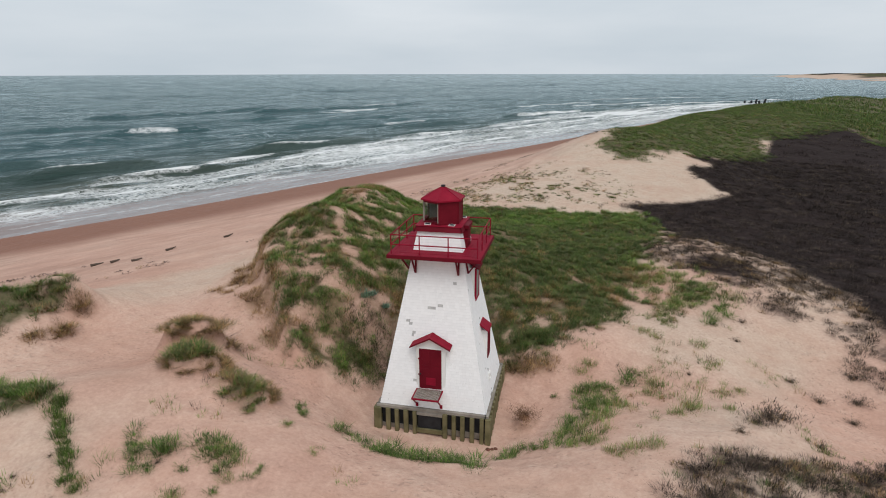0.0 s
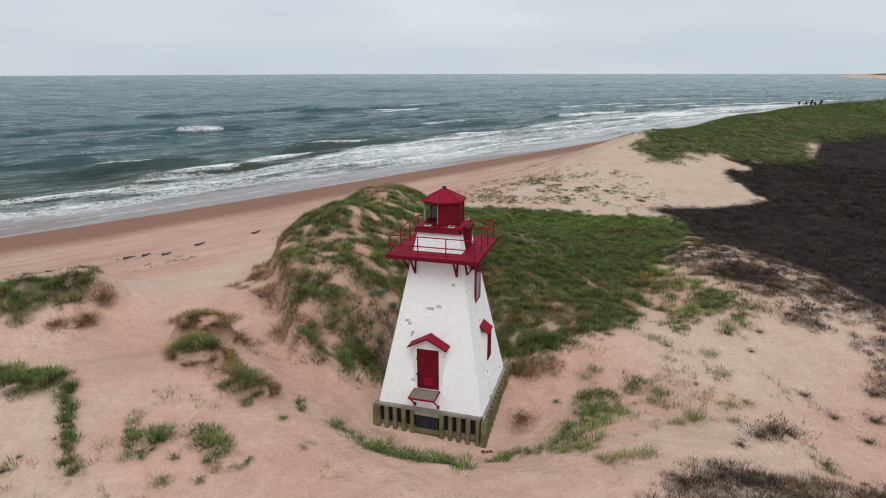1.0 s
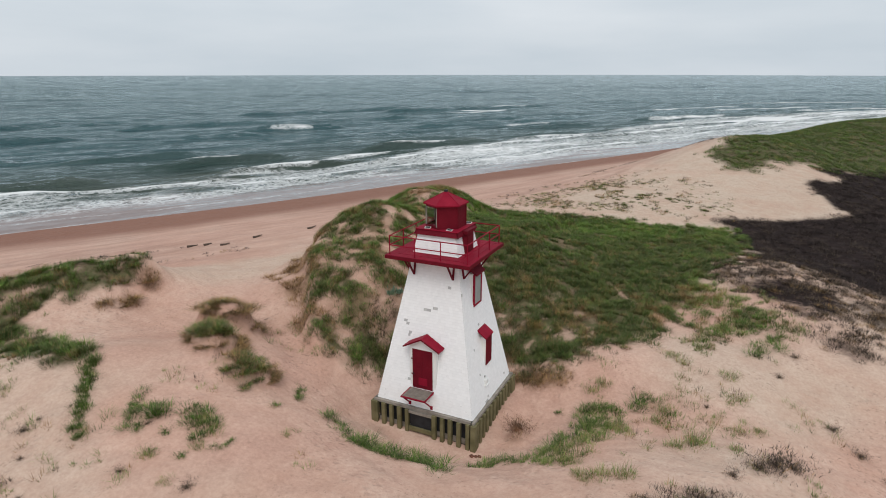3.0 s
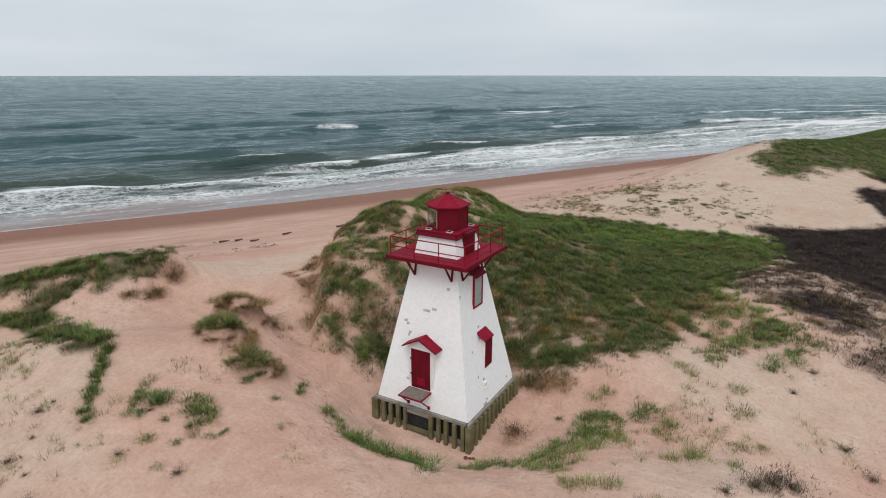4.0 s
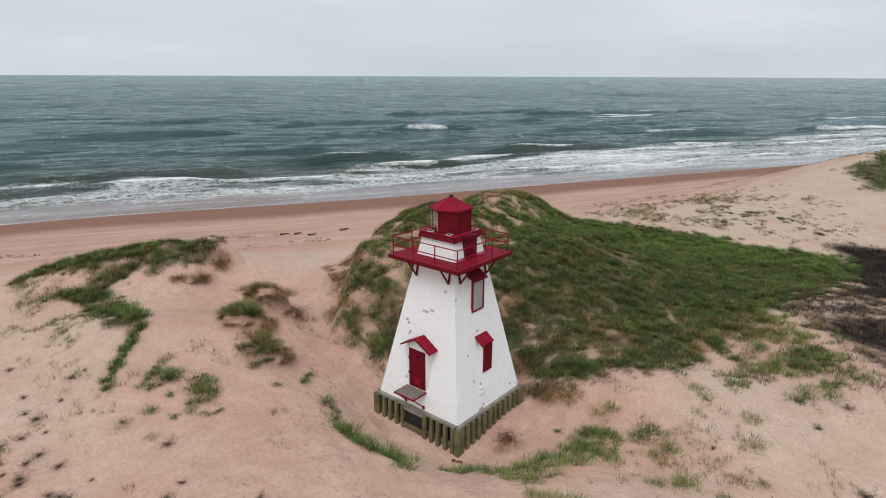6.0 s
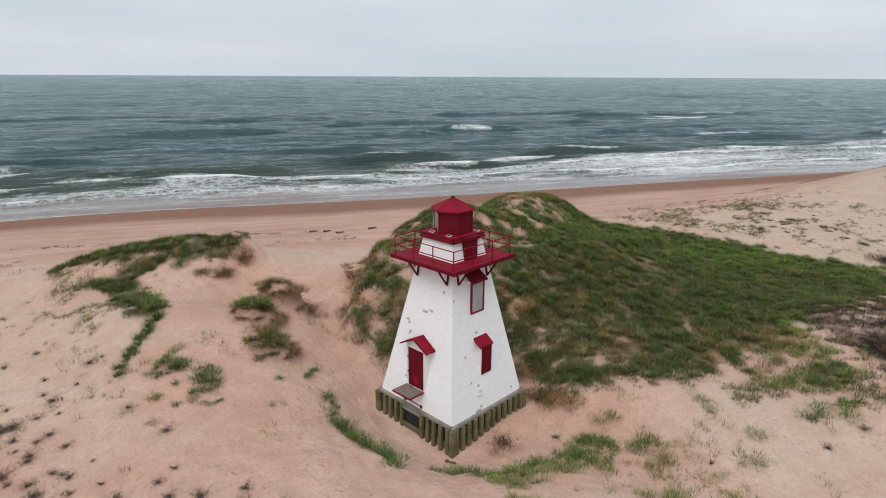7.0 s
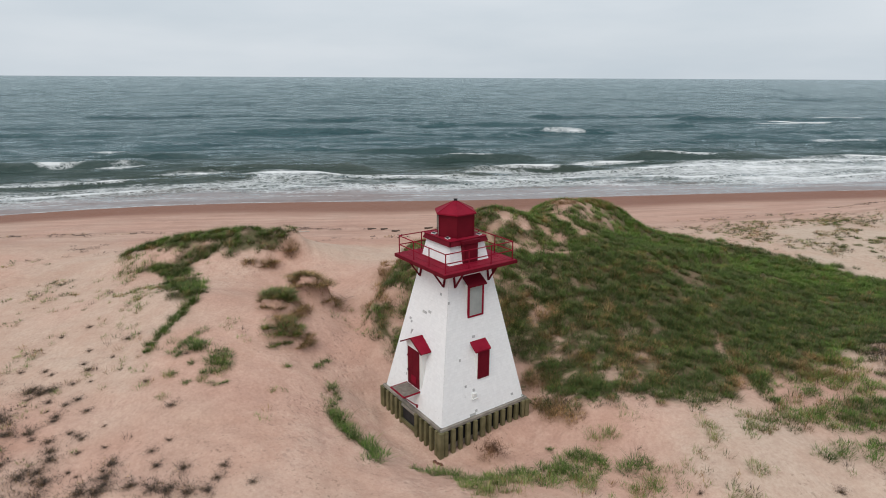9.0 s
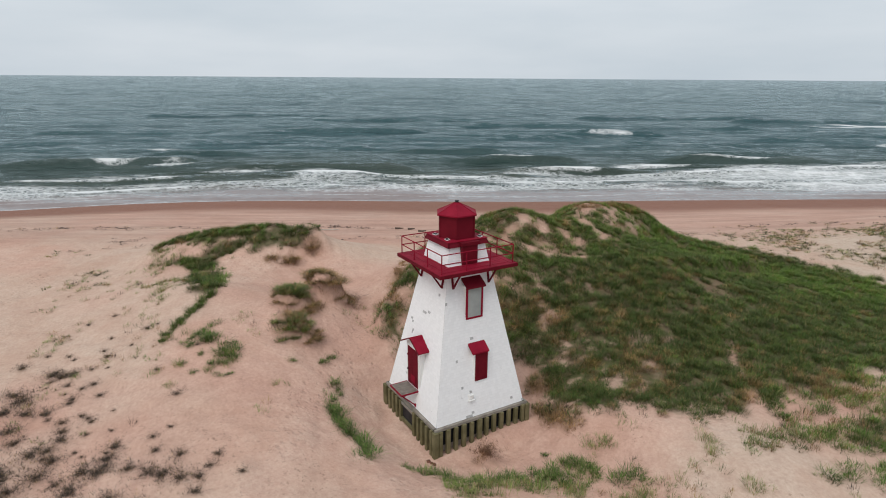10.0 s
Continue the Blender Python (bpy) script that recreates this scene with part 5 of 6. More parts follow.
field("dead_brush", "dark dead brush at the foot of the dune", tx, ty, 70, 0.28, 0.28, 0.011, [TWIG, SHRUB_TWIG, DRY_GRASS, GRASS], (0.3, 0.36, 0.22, 0.12), 13, (0.6, 0.99))

ex, ey, ec = scatter(13.0, edge_cover, -23, 7, -6, 27, rng)
field("dead_stems", "brown dead stems and roots on the eroded dune edges", ex, ey, 40, 0.26, 0.40, 0.014, [DRY_GRASS, SHRUB_TWIG], (0.96, 0.04), 14, (0.6, 0.99), wind=0.3)

ex, ey, ec = scatter(9.0, lambda x, y: smooth(1.2, 0.4, np.hypot((x + 11.0) / 1.3, (y + 0.9) / 0.9)), -13, -9, -3, 1, rng)
field("trailing_roots", "long pale brown roots trailing down a sand mound", ex, ey, 4, 0.3, 0.95, 0.022, [DRY_GRASS, SHRUB_TWIG], (0.85, 0.15), 20, (1.5, 2.0), wind=0.9)


# thin grass and dead stalks that stand singly in the open sand
def thin_cover(x, y):
    zone = np.maximum.reduce([
        1.3 * smooth(-1, 1.5, inside(x, y, EAST_GRASS) + 0.6),
        0.24 * smooth(1.4, 0.5, np.hypot((x - 12.5) / 5, (y - 6) / 5)),
        0.16 * smooth(1.3, 0.4, np.hypot((x - 8) / 2.6, (y + 0.5) / 4.5)),
        0.12 * smooth(1.3, 0.3, np.hypot((x + 6) / 5, (y + 9) / 4)),
        0.18 * smooth(1.2, 0.3, np.hypot((x - 13) / 7, (y + 1) / 6)),
        0.14 * smooth(1.3, 0.4, np.hypot((x + 22) / 7, (y + 12) / 5)),
        0.10 * smooth(1.2, 0.4, np.hypot((x + 9) / 4, (y - 0.5) / 3)),
        0.60 * smooth(1.2, 0.4, np.hypot((x + 17) / 5, (y + 11.2) / 1.3)),
        0.5 * smooth(1.2, 0.4, np.hypot((x + 24) / 4.5, (y + 10) / 2.2)),
        0.12 * smooth(1.2, 0.4, np.hypot((x + 10) / 8, (y + 15) / 5)),
    ])
    return zone * smooth(0.0, 0.4, vnoise(x, y, 1.6, 221, 3))


GREEN_PATCH = [(6.4, 2.2), (7.2, 2.8), (8.4, 2.2), (8.8, 0.4), (8.2, -1.6), (7.7, -3.2), (7.0, -4.0), (5.4, -3.6), (5.4, -2.9), (5.9, -1.6), (6.2, 0.2)]
gx2, gy2, gc = scatter(13.0, lambda x, y: smooth(-0.3, 0.5, inside(x, y, GREEN_PATCH) + 0.6 * vnoise(x, y, 1.2, 215, 3)) * smooth(-0.4, 0.2, vnoise(x, y, 1.1, 217, 3)) * smooth(9.2, 6.6, x), 4, 10, -5, 3, rng)
field("green_patch", "loose patch of bright green grass in the sand", gx2, gy2, 40, 0.24, 0.32, 0.013, [BRIGHT_GRASS, GRASS, PALE_GRASS], (0.5, 0.28, 0.22), 18, (0.3, 0.95), 0.3)
ex, ey, ec = scatter(26.0, thin_cover, -29, 22, -21, 20, rng)
field("sparse_grass", "thin scattered grass and dead stalks in the sand", ex, ey, 20, 0.20, 0.30, 0.013, [PALE_GRASS, DRY_GRASS, SHRUB_TWIG, BRIGHT_GRASS, GRASS], (0.40, 0.20, 0.06, 0.26, 0.08), 15, (0.3, 0.95))


def beach_cover(x, y):
    spots = smooth(1.3, 0.4, np.hypot((x + 0) / 11, (y - 43) / 12)) * (0.25 * smooth(-0.1, 0.2, vnoise(x, y, 6, 235, 2)) + smooth(0.05, 0.4, vnoise(x, y, 2.0, 231, 3)))
    west = 0.5 * smooth(1.2, 0.3, np.hypot((x + 22) / 13, (y + 17) / 7)) * smooth(0.2, 0.5, vnoise(x, y, 3.0, 233, 3))
    return np.maximum(spots, west) * (bank_ground(x, y) < -0.5)


ex, ey, ec = scatter(9.0, beach_cover, -40, 14, -28, 58, rng)
field("beach_plants", "small scattered green and brown plants on the upper beach", ex, ey, 22, 0.24, 0.24, 0.024, [GRASS, DRY_GRASS, SHRUB_TWIG, PALE_GRASS], (0.30, 0.26, 0.2, 0.24), 16, (0.6, 1.2))


def wrack_cover(x, y):
    q = SEAWARD[0] * x + SEAWARD[1] * y - 0.03 * (ALONG[0] * x + ALONG[1] * y)
    a = smooth(1.6, 0.2, np.abs(q - 33 - 2.5 * vnoise(x, y, 14, 241, 2))) * smooth(0.0, 0.4, vnoise(x, y, 7, 243, 3))
    b = 0.6 * smooth(2.2, 0.2, np.abs(q - 28 - 3 * vnoise(x, y, 18, 245, 2))) * smooth(0.1, 0.5, vnoise(x, y, 6, 247, 3))
    return np.maximum(a, b)


ex, ey, ec = scatter(2.4, wrack_cover, -60, 30, -45, 100, rng)
field("seaweed_line", "broken line of dark seaweed and twigs along the beach", ex, ey, 14, 0.42, 0.28, 0.05, [TWIG, DRY_GRASS], (0.8, 0.2), 17, (1.6, 2.0))


# ---- single tufts and shrubs ----
def tuft_mesh(name, blades, spread, tall, width, mats, shares, seed, lean=(0.15, 0.8)):
    rng = np.random.RandomState(seed)
    n = 7
    a, r = rng.uniform(0, 6.28, n), np.sqrt(rng.uniform(0, 1, n)) * spread * 0.7
    x, y, le, wi, way, ln, k = clumps(np.cos(a) * r, np.sin(a) * r, blades // n, spread * 0.45, tall, width, rng, lean)
    index = np.clip(np.searchsorted(np.cumsum(shares), rng.uniform(0, 1, len(x))), 0, len(mats) - 1)
    return blade_mesh(name, x, y, np.full(len(x), -0.03), le, wi, way, ln, mats, index)


TUFTS = [tuft_mesh("grass_tuft", 300, 0.62, 0.52, 0.017, [BRIGHT_GRASS, GRASS, PALE_GRASS], (0.34, 0.58, 0.08), 300 + i, (0.3, 0.95)) for i in range(4)]
THIN_TUFTS = [tuft_mesh("thin_grass_tuft", 260, 0.68, 0.38, 0.014, [PALE_GRASS, BRIGHT_GRASS, DRY_GRASS], (0.5, 0.3, 0.2), 310 + i, (0.3, 0.95)) for i in range(3)]
MOUND_TUFTS = [tuft_mesh("grass_tuft", 480, 0.62, 0.42, 0.017, [GRASS, BRIGHT_GRASS, DRY_GRASS], (0.58, 0.22, 0.20), 330 + i, (0.75, 1.25)) for i in range(3)]
BROWN_TUFTS = [tuft_mesh("brown_tuft", 420, 0.6, 0.46, 0.016, [DRY_GRASS, GRASS, SHRUB_TWIG], (0.74, 0.14, 0.12), 320 + i, (0.8, 1.4)) for i in range(2)]


def put(name, meshes, i, x, y, size, label, category, group, flat=1.0):
    ob = new(name, meshes[i % len(meshes)])
    ob.matrix_world = Matrix.Translation((x, y, float(ground(x, y)))) @ pose(0, 0, 0, 0, 0, i * 77) @ Matrix.Diagonal((size, size, size * flat, 1))
    return tagged(ob, label, category, group)


GREEN_SPOTS = [(-9.2, -9.7, 0.8), (-8.95, -10.2, 0.6), (-8.7, -10.6, 0.65), (-8.45, -10.95, 0.6), (-8.0, -11.2, 0.75), (-7.6, -11.1, 0.6), (-7.8, -10.1, 1.1), (-7.6, -10.3, 0.9), (-8.05, -10.2, 0.8), (-6.6, -9.5, 0.9), (-6.2, -9.2, 0.9), (-5.8, -9.7, 0.8),
               (-5.6, -10.4, 0.75), (-6.0, -10.2, 0.8), (-5.5, -9.4, 0.7), (-6.3, -9.8, 0.8), (-5.3, -10.0, 0.6), (-6.7, -10.9, 0.6), (-6.3, -11.8, 0.45), (-5.1, -11.4, 0.45), (-4.4, -10.4, 0.5), (-4.3, -10.0, 0.4), (-5.0, -5.3, 0.55), (-5.5, -4.5, 0.75), (-5.3, -4.8, 0.65),
               (-4.9, -6.7, 0.4), (-3.5, -5.2, 0.8), (-3.1, -5.1, 0.6), (-2.6, -5.2, 0.55), (3.4, -4.3, 0.8), (3.55, -3.9, 0.85), (3.8, -3.5, 0.85), (4.1, -3.1, 0.7), (4.8, -3.2, 0.75), (5.2, -3.0, 0.75), (5.8, -2.7, 0.9), (6.4, -2.4, 0.8),
               (6.2, -1.8, 0.9), (6.3, -1.1, 0.9), (6.7, -0.1, 0.95), (6.6, 0.7, 0.85), (6.8, 1.5, 0.95), (7.1, 2.0, 0.9), (7.6, 2.2, 0.8), (7.5, 1.3, 0.7), (8.1, 1.9, 0.9), (7.2, 0.4, 0.9), (7.8, 0.5, 0.8), (7.1, -0.8, 0.9), (8.2, 1.1, 0.8), (8.9, 2.2, 0.9), (9.1, 2.8, 1.0), (9.4, 3.2, 0.8), (5.3, 1.6, 0.5)]
for i, (x, y, s) in enumerate(GREEN_SPOTS):
    put("grass_tuft", TUFTS, i, x, y, s, "tuft of green marram grass growing in the sand", "grass tuft", "green grass tufts", 0.58)
for i in range(17):
    f = i / 16
    put("grass_tuft", TUFTS, i, -1.9 + 4.4 * f, -5.97 + 0.12 * math.sin(9 * f) + 0.2 * math.sin(31 * i), 0.95 + 0.2 * math.sin(13 * f + 4 * i), "low green grass tuft in a row before the lighthouse", "grass tuft", "row of grass tufts", 0.52)
for i in range(21):
    f = i / 20
    put("grass_tuft", TUFTS, i + 2, -13.1 + 3.6 * f + 0.1 * math.sin(9 * i), -9.1 - 3.3 * f, (0.74 - 0.26 * f + 0.12 * math.sin(5 * i)) * (0.45 if i in (4, 9, 10, 15) else 1.0), "green grass tuft in a line across the sand", "grass tuft", "trailing line of grass tufts")
for i, (x, y, s) in enumerate([(-6.3, -11.8, 0.7), (-4.9, -6.8, 0.5), (-3.2, -8.1, 0.45), (-4.6, -12.6, 0.5), (-5.0, -10.9, 0.6), (-5.2, -9.9, 0.8), (-6.1, -9.7, 0.8), (8.1, 0.6, 1.0), (8.5, 0.1, 0.9), (7.8, -0.8, 1.0), (7.4, -1.7, 0.9), (7.6, -2.7, 1.0), (7.1, -3.6, 0.8), (6.6, -2.6, 0.9), (10.3, 2.2, 1.0), (10.0, 2.7, 0.8), (9.8, 1.8, 0.8), (11.4, -0.2, 1.1), (11.7, 0.5, 0.9), (10.9, -0.7, 0.8), (8.1, -4.9, 0.8), (8.6, -4.8, 0.9), (9.2, -4.6, 0.9), (7.7, -4.8, 0.7), (6.5, 3.2, 0.9), (7.0, 3.7, 0.9), (9.8, 6.3, 0.8), (10.6, 5.9, 0.8), (12.8, 5.2, 0.9), (13.3, 4.0, 0.7), (13.1, 1.4, 0.8), (12.9, -0.2, 0.6), (13.9, 1.8, 0.6), (7.3, -3.8, 0.7)]):
    put("thin_grass_tuft", THIN_TUFTS, i, x, y, s, "thin yellowish green grass tuft in the sand", "grass tuft", "thin grass tufts")
for i, (x, y, s) in enumerate([(-10.2, -4.9, 1.3), (-10.6, -4.5, 1.1), (-9.8, -5.2, 1.2), (-10.4, -5.4, 1.1), (-9.8, -4.6, 1.1), (-10.8, -5.0, 1.0), (-10.1, -5.6, 0.9), (-9.4, -4.9, 0.9), (-7.4, -5.9, 1.2), (-7.9, -5.4, 1.0), (-7.0, -6.4, 1.0), (-6.8, -5.7, 0.9), (-7.2, -5.2, 0.9), (-6.5, -6.0, 0.8), (-7.5, -6.7, 0.8), (-6.6, -6.9, 0.7), (-11.6, -3.2, 0.8), (-21.0, -0.3, 0.9), (-21.5, 0.3, 0.9), (-20.8, -0.9, 0.8), (-21.6, -1.0, 0.9), (-20.6, -2.0, 0.7)]):
    put("grass_tuft", MOUND_TUFTS, i, x, y, s * 1.05, "large dark green tuft of marram on a small mound", "grass tuft", "grass on the small mounds", 1.0)
for i, (x, y, s) in enumerate([(-12.6, -3.2, 1.0), (-12.7, -2.6, 1.1), (-12.4, -2.0, 1.2), (-11.9, -1.7, 1.2), (-11.3, -1.7, 1.2), (-10.8, -2.0, 1.2), (-10.6, -2.6, 1.1), (-10.7, -3.1, 1.0), (-12.0, -3.5, 0.9), (-11.2, -2.3, 0.8), (-10.9, -5.6, 0.9), (-10.5, -6.0, 0.8), (-9.7, -6.0, 0.8), (-9.1, -5.4, 0.8), (-6.4, -5.2, 0.8), (-7.0, -4.8, 0.7), (-8.7, -4.6, 0.7), (-11.4, -3.4, 0.9), (-10.9, -3.5, 0.9), (-11.9, -2.9, 0.9), (-11.6, -2.3, 1.0), (-11.2, -2.9, 0.8), (-10.2, -2.2, 0.9), (-10.4, -1.5, 0.9), (-9.3, -4.2, 0.9), (-8.9, -4.8, 0.9), (-8.5, -5.3, 0.8), (-6.5, -4.8, 0.8), (-6.2, -5.5, 0.8), (-20.0, -0.8, 0.9), (-19.6, -2.2, 1.0), (-19.3, -2.9, 1.0), (-20.0, -3.7, 0.9)]):
    put("brown_tuft", BROWN_TUFTS, i, x, y, s, "brown half-dead grass tuft on a small sand mound", "grass tuft", "brown grass tufts", 0.85)

crng = random.Random(29)
for i in range(34):
    a, r = crng.uniform(0, 6.28), math.sqrt(crng.random())
    put("grass_tuft", MOUND_TUFTS, i, 5.5 + 5.0 * r * math.cos(a), 40.5 + 3.6 * r * math.sin(a), crng.uniform(0.3, 0.75), "small dark green tuft on the pale upper beach", "grass tuft", "tufts on the upper beach", 0.8)


def shrub_mesh(name, stems, tall, spread, seed, mats):
    """A leafless shrub: forked stems that spread from the root, with many short twigs."""
    rng = np.random.RandomState(seed)
    x, y, z, le, wi, way, ln = [], [], [], [], [], [], []
    for _ in range(stems):
        a, out, h = rng.uniform(0, 6.28), spread * rng.uniform(0.1, 1.0), tall * rng.uniform(0.5, 1.1)
        bend = rng.uniform(-0.8, 0.8)
        for k in range(14):
            f = rng.uniform(0.05, 1.0)
            aa = a + bend * f
            x.append(math.cos(aa) * out * f + rng.normal(0, 0.05))
            y.append(math.sin(aa) * out * f + rng.normal(0, 0.05))
            z.append(h * f * 0.8 - 0.03)
            le.append(h * rng.uniform(0.18, 0.5))
            wi.append(rng.uniform(0.009, 0.016))
            way.append(rng.uniform(0, 6.28))
            ln.append(rng.uniform(0.45, 0.99))
    n = len(x)
    return blade_mesh(name, *(np.array(v) for v in (x, y, z, le, wi, way, ln)), mats, (rng.uniform(0, 1, n) < 0.1).astype(int), True)


SHRUBS = [shrub_mesh("shrub", 50, 0.40, 0.95, 400 + i, [SHRUB_TWIG, DRY_GRASS]) for i in range(6)]
SHRUB_SPOTS = [(-10.2, -17.4, 1.1), (-9.7, -17.0, 1.0), (-8.2, -18.5, 1.3), (-6.8, -18.3, 1.1), (-6.7, -16.5, 0.7), (-7.6, -15.6, 0.6), (-3.6, -16.9, 1.0), (-4.3, -16.9, 0.8), (-5.0, -16.9, 0.7), (-3.2, -18.0, 1.2), (-1.5, -17.7, 1.3), (-0.4, -15.7, 1.3), (-1.1, -15.3, 1.0), (-1.7, -15.0, 0.9), (-0.8, -16.2, 1.1), (1.1, -13.6, 1.2), (0.6, -14.0, 0.9), (0.2, -12.8, 0.7), (1.9, -12.4, 0.8), (0.9, -11.5, 0.6), (2.4, -10.9, 0.5), (-15.7, -15.7, 0.5), (-1.5, -13.6, 0.5), (-6.4, -16.6, 0.6), (-7.4, -16.1, 0.6), (-12.0, -18.8, 0.8), (-12.0, -16.7, 0.5), (-15.8, -14.3, 0.5), (-12.9, -17.7, 0.5), (-9.4, -15.7, 0.5), (-1.8, -12.9, 0.4), (2.2, -14.8, 1.2), (-4.6, -18.6, 1.1), (-2.4, -19.0, 1.3), (-5.6, -18.9, 1.2), (-6.2, -17.6, 1.0), (-7.4, -19.2, 1.3), (-2.2, -17.2, 1.1), (-1.0, -18.6, 1.3), (0.2, -16.6, 1.2), (1.4, -15.4, 1.1), (-9.0, -18.9, 1.1), (-3.0, -17.4, 0.9), (0.0, -14.6, 0.9), (1.6, -13.0, 0.9), (2.6, -12.6, 0.7), (1.4, -11.9, 0.6), (-0.6, -13.6, 0.6)]
for i, (x, y, s) in enumerate(SHRUB_SPOTS):
    put("shrub", SHRUBS, i, x, y, s, "low dark leafless shrub in the sand", "shrub", "scattered dark shrubs", 0.75)
srng = random.Random(17)
for i in range(80):
    f = srng.random()
    x, y = srng.uniform(-13, 4), srng.uniform(-20, -10.5)
    if x * 0.5 + 8 + y > srng.uniform(-9, -5) or math.hypot(x - 6, y + 25) < 8:
        continue
    put("shrub", SHRUBS, i, x, y, srng.uniform(0.25, 0.75), "low dark leafless shrub in the sand", "shrub", "scattered dark shrubs", 0.7)
for i, (x, y, s) in enumerate([(14.4, -0.9, 1.7), (15.0, -0.6, 1.4), (13.8, -1.4, 1.2), (17.0, 4.6, 0.7), (17.9, 3.2, 0.8), (19.6, 3.4, 1.1), (18.8, 1.6, 0.8), (16.0, -2.2, 0.8), (12.9, -2.4, 0.7), (20.2, 5.6, 1.2), (15.7, 9.2, 0.6), (14.9, 6.9, 0.5), (11.8, 2.8, 0.4)]):
    put("shrub", SHRUBS, i, x, y, s, "dark brown leafless shrub on pale sand", "shrub", "shrubs on the open sand")
silver = tuft_mesh("silver_shrub", 260, 0.55, 0.35, 0.045, [LEAF], (1.0,), 500, (0.2, 0.8))
put("silver_shrub", [silver], 0, -5.3, 4.2, 1.1, "silvery blue-green leafy shrub on the dune", "shrub", "")
put("silver_shrub", [silver], 1, -4.4, 4.5, 0.7, "silvery blue-green leafy shrub on the dune", "shrub", "")
RUSTY_TWIG = blade_material("rusty_twigs", [(0.0, (0.09, 0.042, 0.028)), (0.6, (0.20, 0.10, 0.070)), (1.0, (0.36, 0.21, 0.15))], 0.8)
heap = [shrub_mesh("dead_branch_heap", 150, 0.34, 0.9, 510, [RUSTY_TWIG, RUSTY_TWIG])]
put("dead_branch_heap", heap, 0, 4.02, -0.78, 1.15, "heap of reddish dead branches beside the lighthouse", "branches", "", 1.0)


# ---- driftwood, stones, posts ----
PALE_WOOD = plain("bleached_wood", (0.36, 0.31, 0.26), (0.52, 0.46, 0.40), 3, 25, 0.9)


def driftwood(x, y, length, turn, seed, thick=0.09, wood=None, label="dark weathered driftwood log lying on the beach"):
    rng = random.Random(seed)
    bm = bmesh.new()
    p = Vector((-length / 2, 0, 0.05))
    for k in range(4):
        q = p + Vector((length / 4, rng.uniform(-0.1, 0.1) * length / 2, rng.uniform(-0.01, 0.05)))
        r = thick * (1 - 0.18 * k)
        bmesh.ops.create_cone(bm, cap_ends=True, segments=7, radius1=r, radius2=r * 0.82, depth=(q - p).length * 1.06, matrix=Matrix.Translation((p + q) / 2) @ (q - p).to_track_quat("Z", "Y").to_matrix().to_4x4())
        if k in (1, 2):
            s = q + Vector((length * 0.12, rng.choice((-1, 1)) * length * 0.16, length * 0.06))
            bmesh.ops.create_cone(bm, cap_ends=True, segments=6, radius1=r * 0.5, radius2=r * 0.2, depth=(s - q).length, matrix=Matrix.Translation((s + q) / 2) @ (s - q).to_track_quat("Z", "Y").to_matrix().to_4x4())
        p = q
    me = bpy.data.meshes.new("driftwood")
    bm.to_mesh(me)
    bm.free()
    me.materials.append(wood or DRIFTWOOD)
    ob = new("driftwood", me)
    ob.matrix_world = pose(x, y, float(ground(x, y)), 0, 0, turn)
    return tagged(ob, label, "driftwood", "driftwood on the beach")


for i, (x, y, l, a) in enumerate([(-30.8, 12.2, 0.9, 40), (-28.2, 13.5, 0.8, 55), (-27.9, 17.3, 0.9, 70), (-30.0, 13.2, 0.7, 60), (-25.6, 22.5, 0.9, 60), (-20.5, 27.0, 0.8, 50), (-15.5, 33.0, 1.0, 60)]):
    driftwood(x, y, l, a, 600 + i, 0.13)
for x, y, l, a in ((-34.0, 5.6, 2.2, 62), (-34.9, 4.6, 1.3, 20)):
    driftwood(x, y, l, a, int(100 * l), 0.10, PALE_WOOD, "pale bleached driftwood branch lying on the beach")


def stone(x, y, size, seed):
    rng = random.Random(seed)
    bm = bmesh.new()
    bmesh.ops.create_icosphere(bm, subdivisions=2, radius=size)
    for v in bm.verts:
        v.co *= 1 + 0.6 * noise.noise(v.co * (1.6 / size) + Vector((seed, 0, 0)))
        v.co.z *= 0.6
    me = bpy.data.meshes.new("stone")
    bm.to_mesh(me)
    bm.free()
    me.materials.append(ROCK)
    ob = new("stone", me)
    ob.matrix_world = pose(x, y, float(ground(x, y)) + size * 0.2, 0, 0, rng.uniform(0, 360))
    return tagged(ob, "rusty brown lump lying in the sand beside the lighthouse", "stone", "lumps at the corner of the tower")


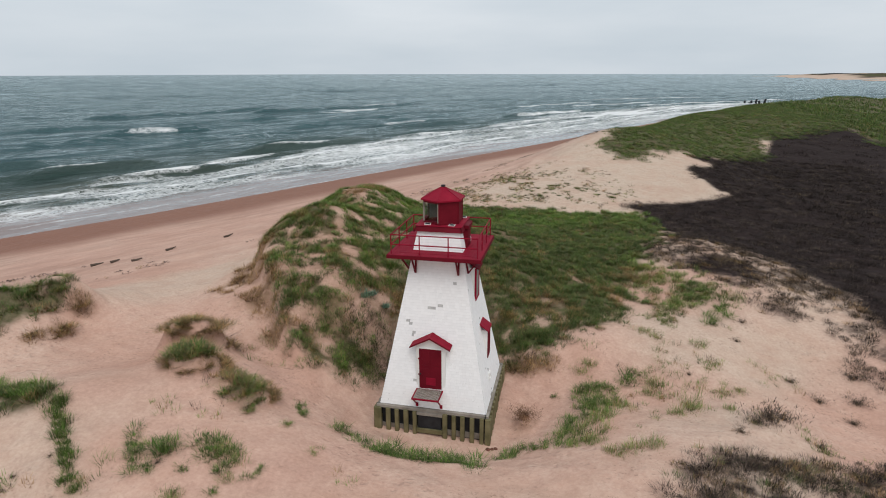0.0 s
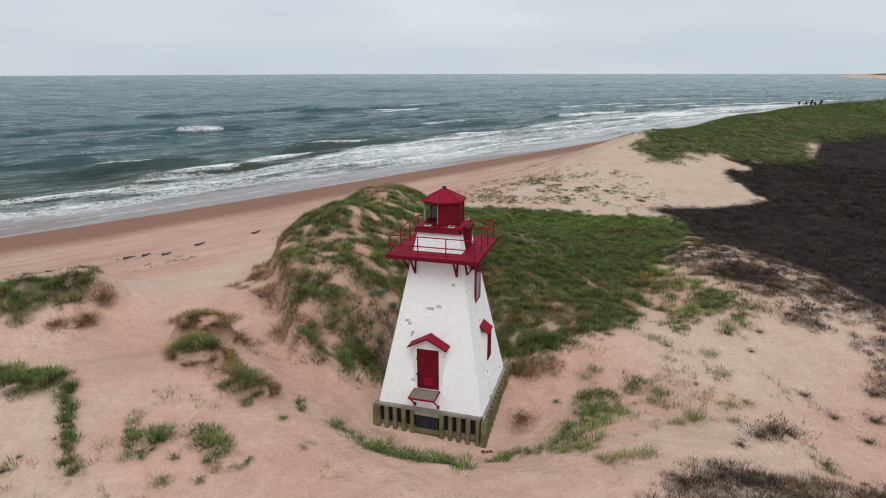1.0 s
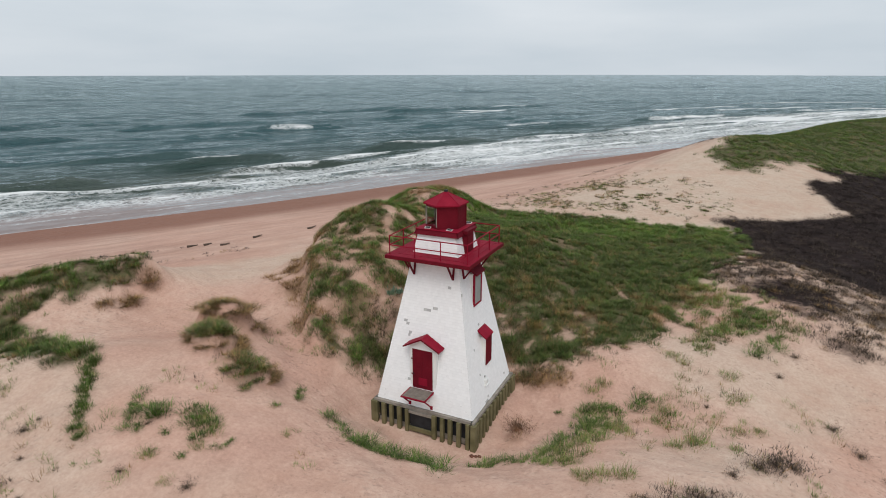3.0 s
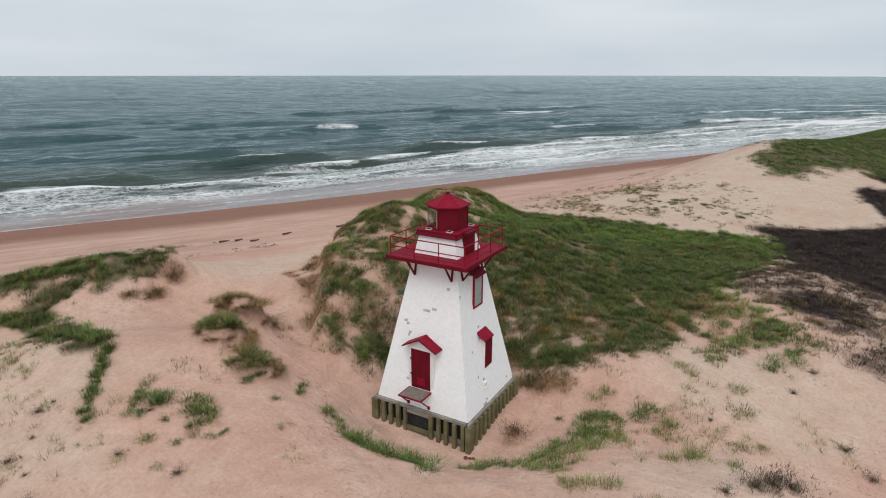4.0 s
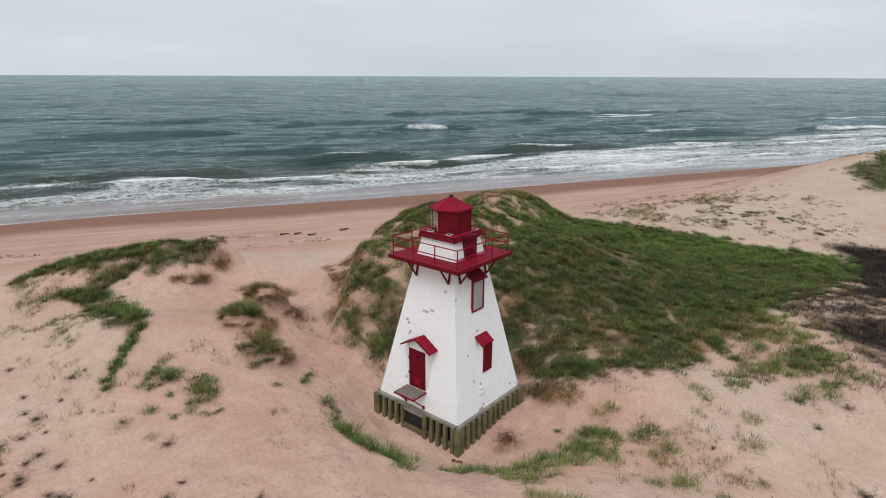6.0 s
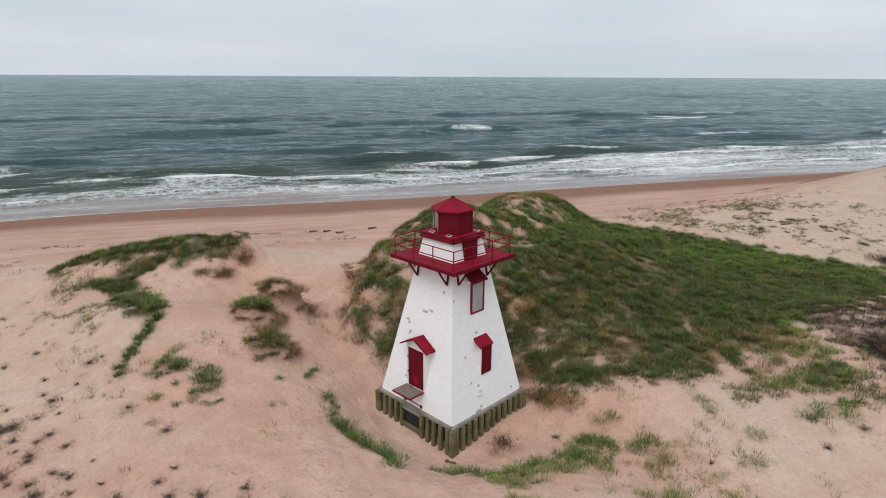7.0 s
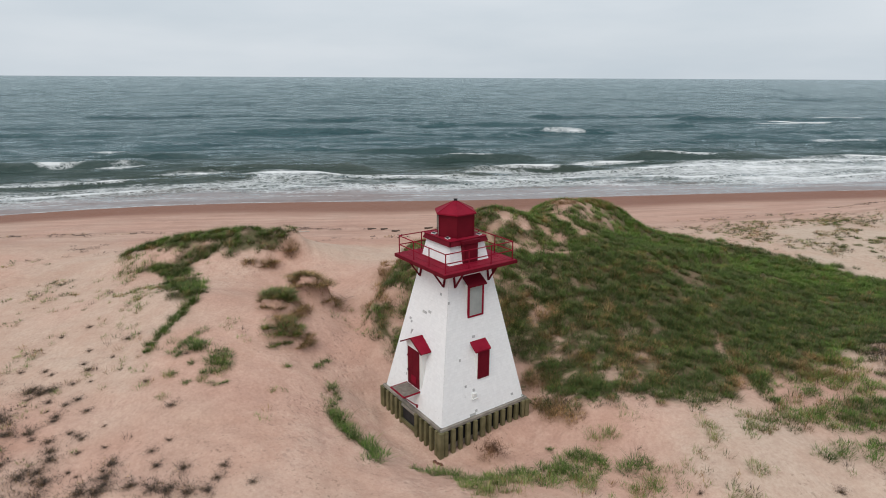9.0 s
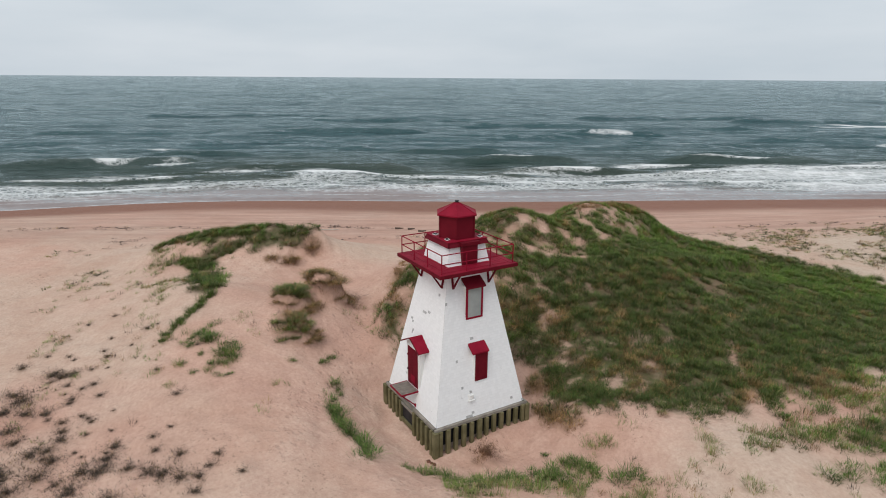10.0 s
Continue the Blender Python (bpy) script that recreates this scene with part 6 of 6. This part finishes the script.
for i, (x, y, s) in enumerate([(2.66, -2.98, 0.10), (2.82, -2.92, 0.08), (2.98, -2.86, 0.10)]):
    stone(x, y, s, i + 1)

# old posts of a wharf standing in the surf up the coast
posts = tagged(new("wharf_posts"), "black broken wharf posts standing in the sea", "posts")
for i in range(9):
    x, y, h = 97.5 + i * 1.5 + math.sin(7 * i), 346 + 0.9 * math.sin(4 * i), 2.0 + 0.9 * math.sin(11 * i)
    part("post", tube(bmesh.new(), (x, y, SEA_Z - 2), (x + 1.4 * math.sin(3 * i), y, SEA_Z + h), 0.55, 7), BLACK, posts)


# ---- headland across the bay ----
def headland():
    n, m = 220, 40
    s, k = np.meshgrid(np.linspace(0, 1, n), np.linspace(0, 1, m))
    # its shore comes from a far point back towards the near coast
    x = np.interp(s, (0, 0.35, 0.55, 0.75, 1), (690, 600, 575, 560, 640)) + 700 * k
    y = np.interp(s, (0, 0.35, 0.55, 0.75, 1), (2700, 1900, 1560, 1250, 900)) + 260 * k
    tall = smooth(0.0, 0.12, s) * (9.5 + 4.5 * vnoise(x, y, 160, 251, 3)) + 4.5 * np.exp(-0.5 * ((s - 0.52) / 0.05) ** 2) * smooth(0.2, 0.5, k)
    z = SEA_Z - 0.4 + tall * smooth(0.0, 0.34, k + 0.05 * vnoise(x, y, 60, 253, 2)) + 1.6 * np.abs(vnoise(x, y, 24, 255, 2)) * smooth(0.2, 0.4, k)
    me = mesh_from("headland", np.stack([x, y, z], -1), [grid_faces(n, m)], [SAND], True)
    green = smooth(0.12, 0.24, k + 0.10 * vnoise(x, y, 110, 257, 3)) * (1 - 0.9 * smooth(0.25, 0.5, vnoise(x, y, 130, 258, 2)) * (k < 0.7))
    point_values(me, "litter", green)
    point_values(me, "heath", green * smooth(-0.2, 0.3, vnoise(x, y, 120, 259, 3)) * 0.95)
    point_values(me, "pale", np.full_like(s, 0.9))
    point_values(me, "beach", np.zeros_like(s))
    point_values(me, "thatch", np.zeros_like(s))
    point_values(me, "wet", np.zeros_like(s))
    return tagged(new("headland", me), "low far headland with pale sand cliffs and dark woods", "headland", kind="structure")


headland()
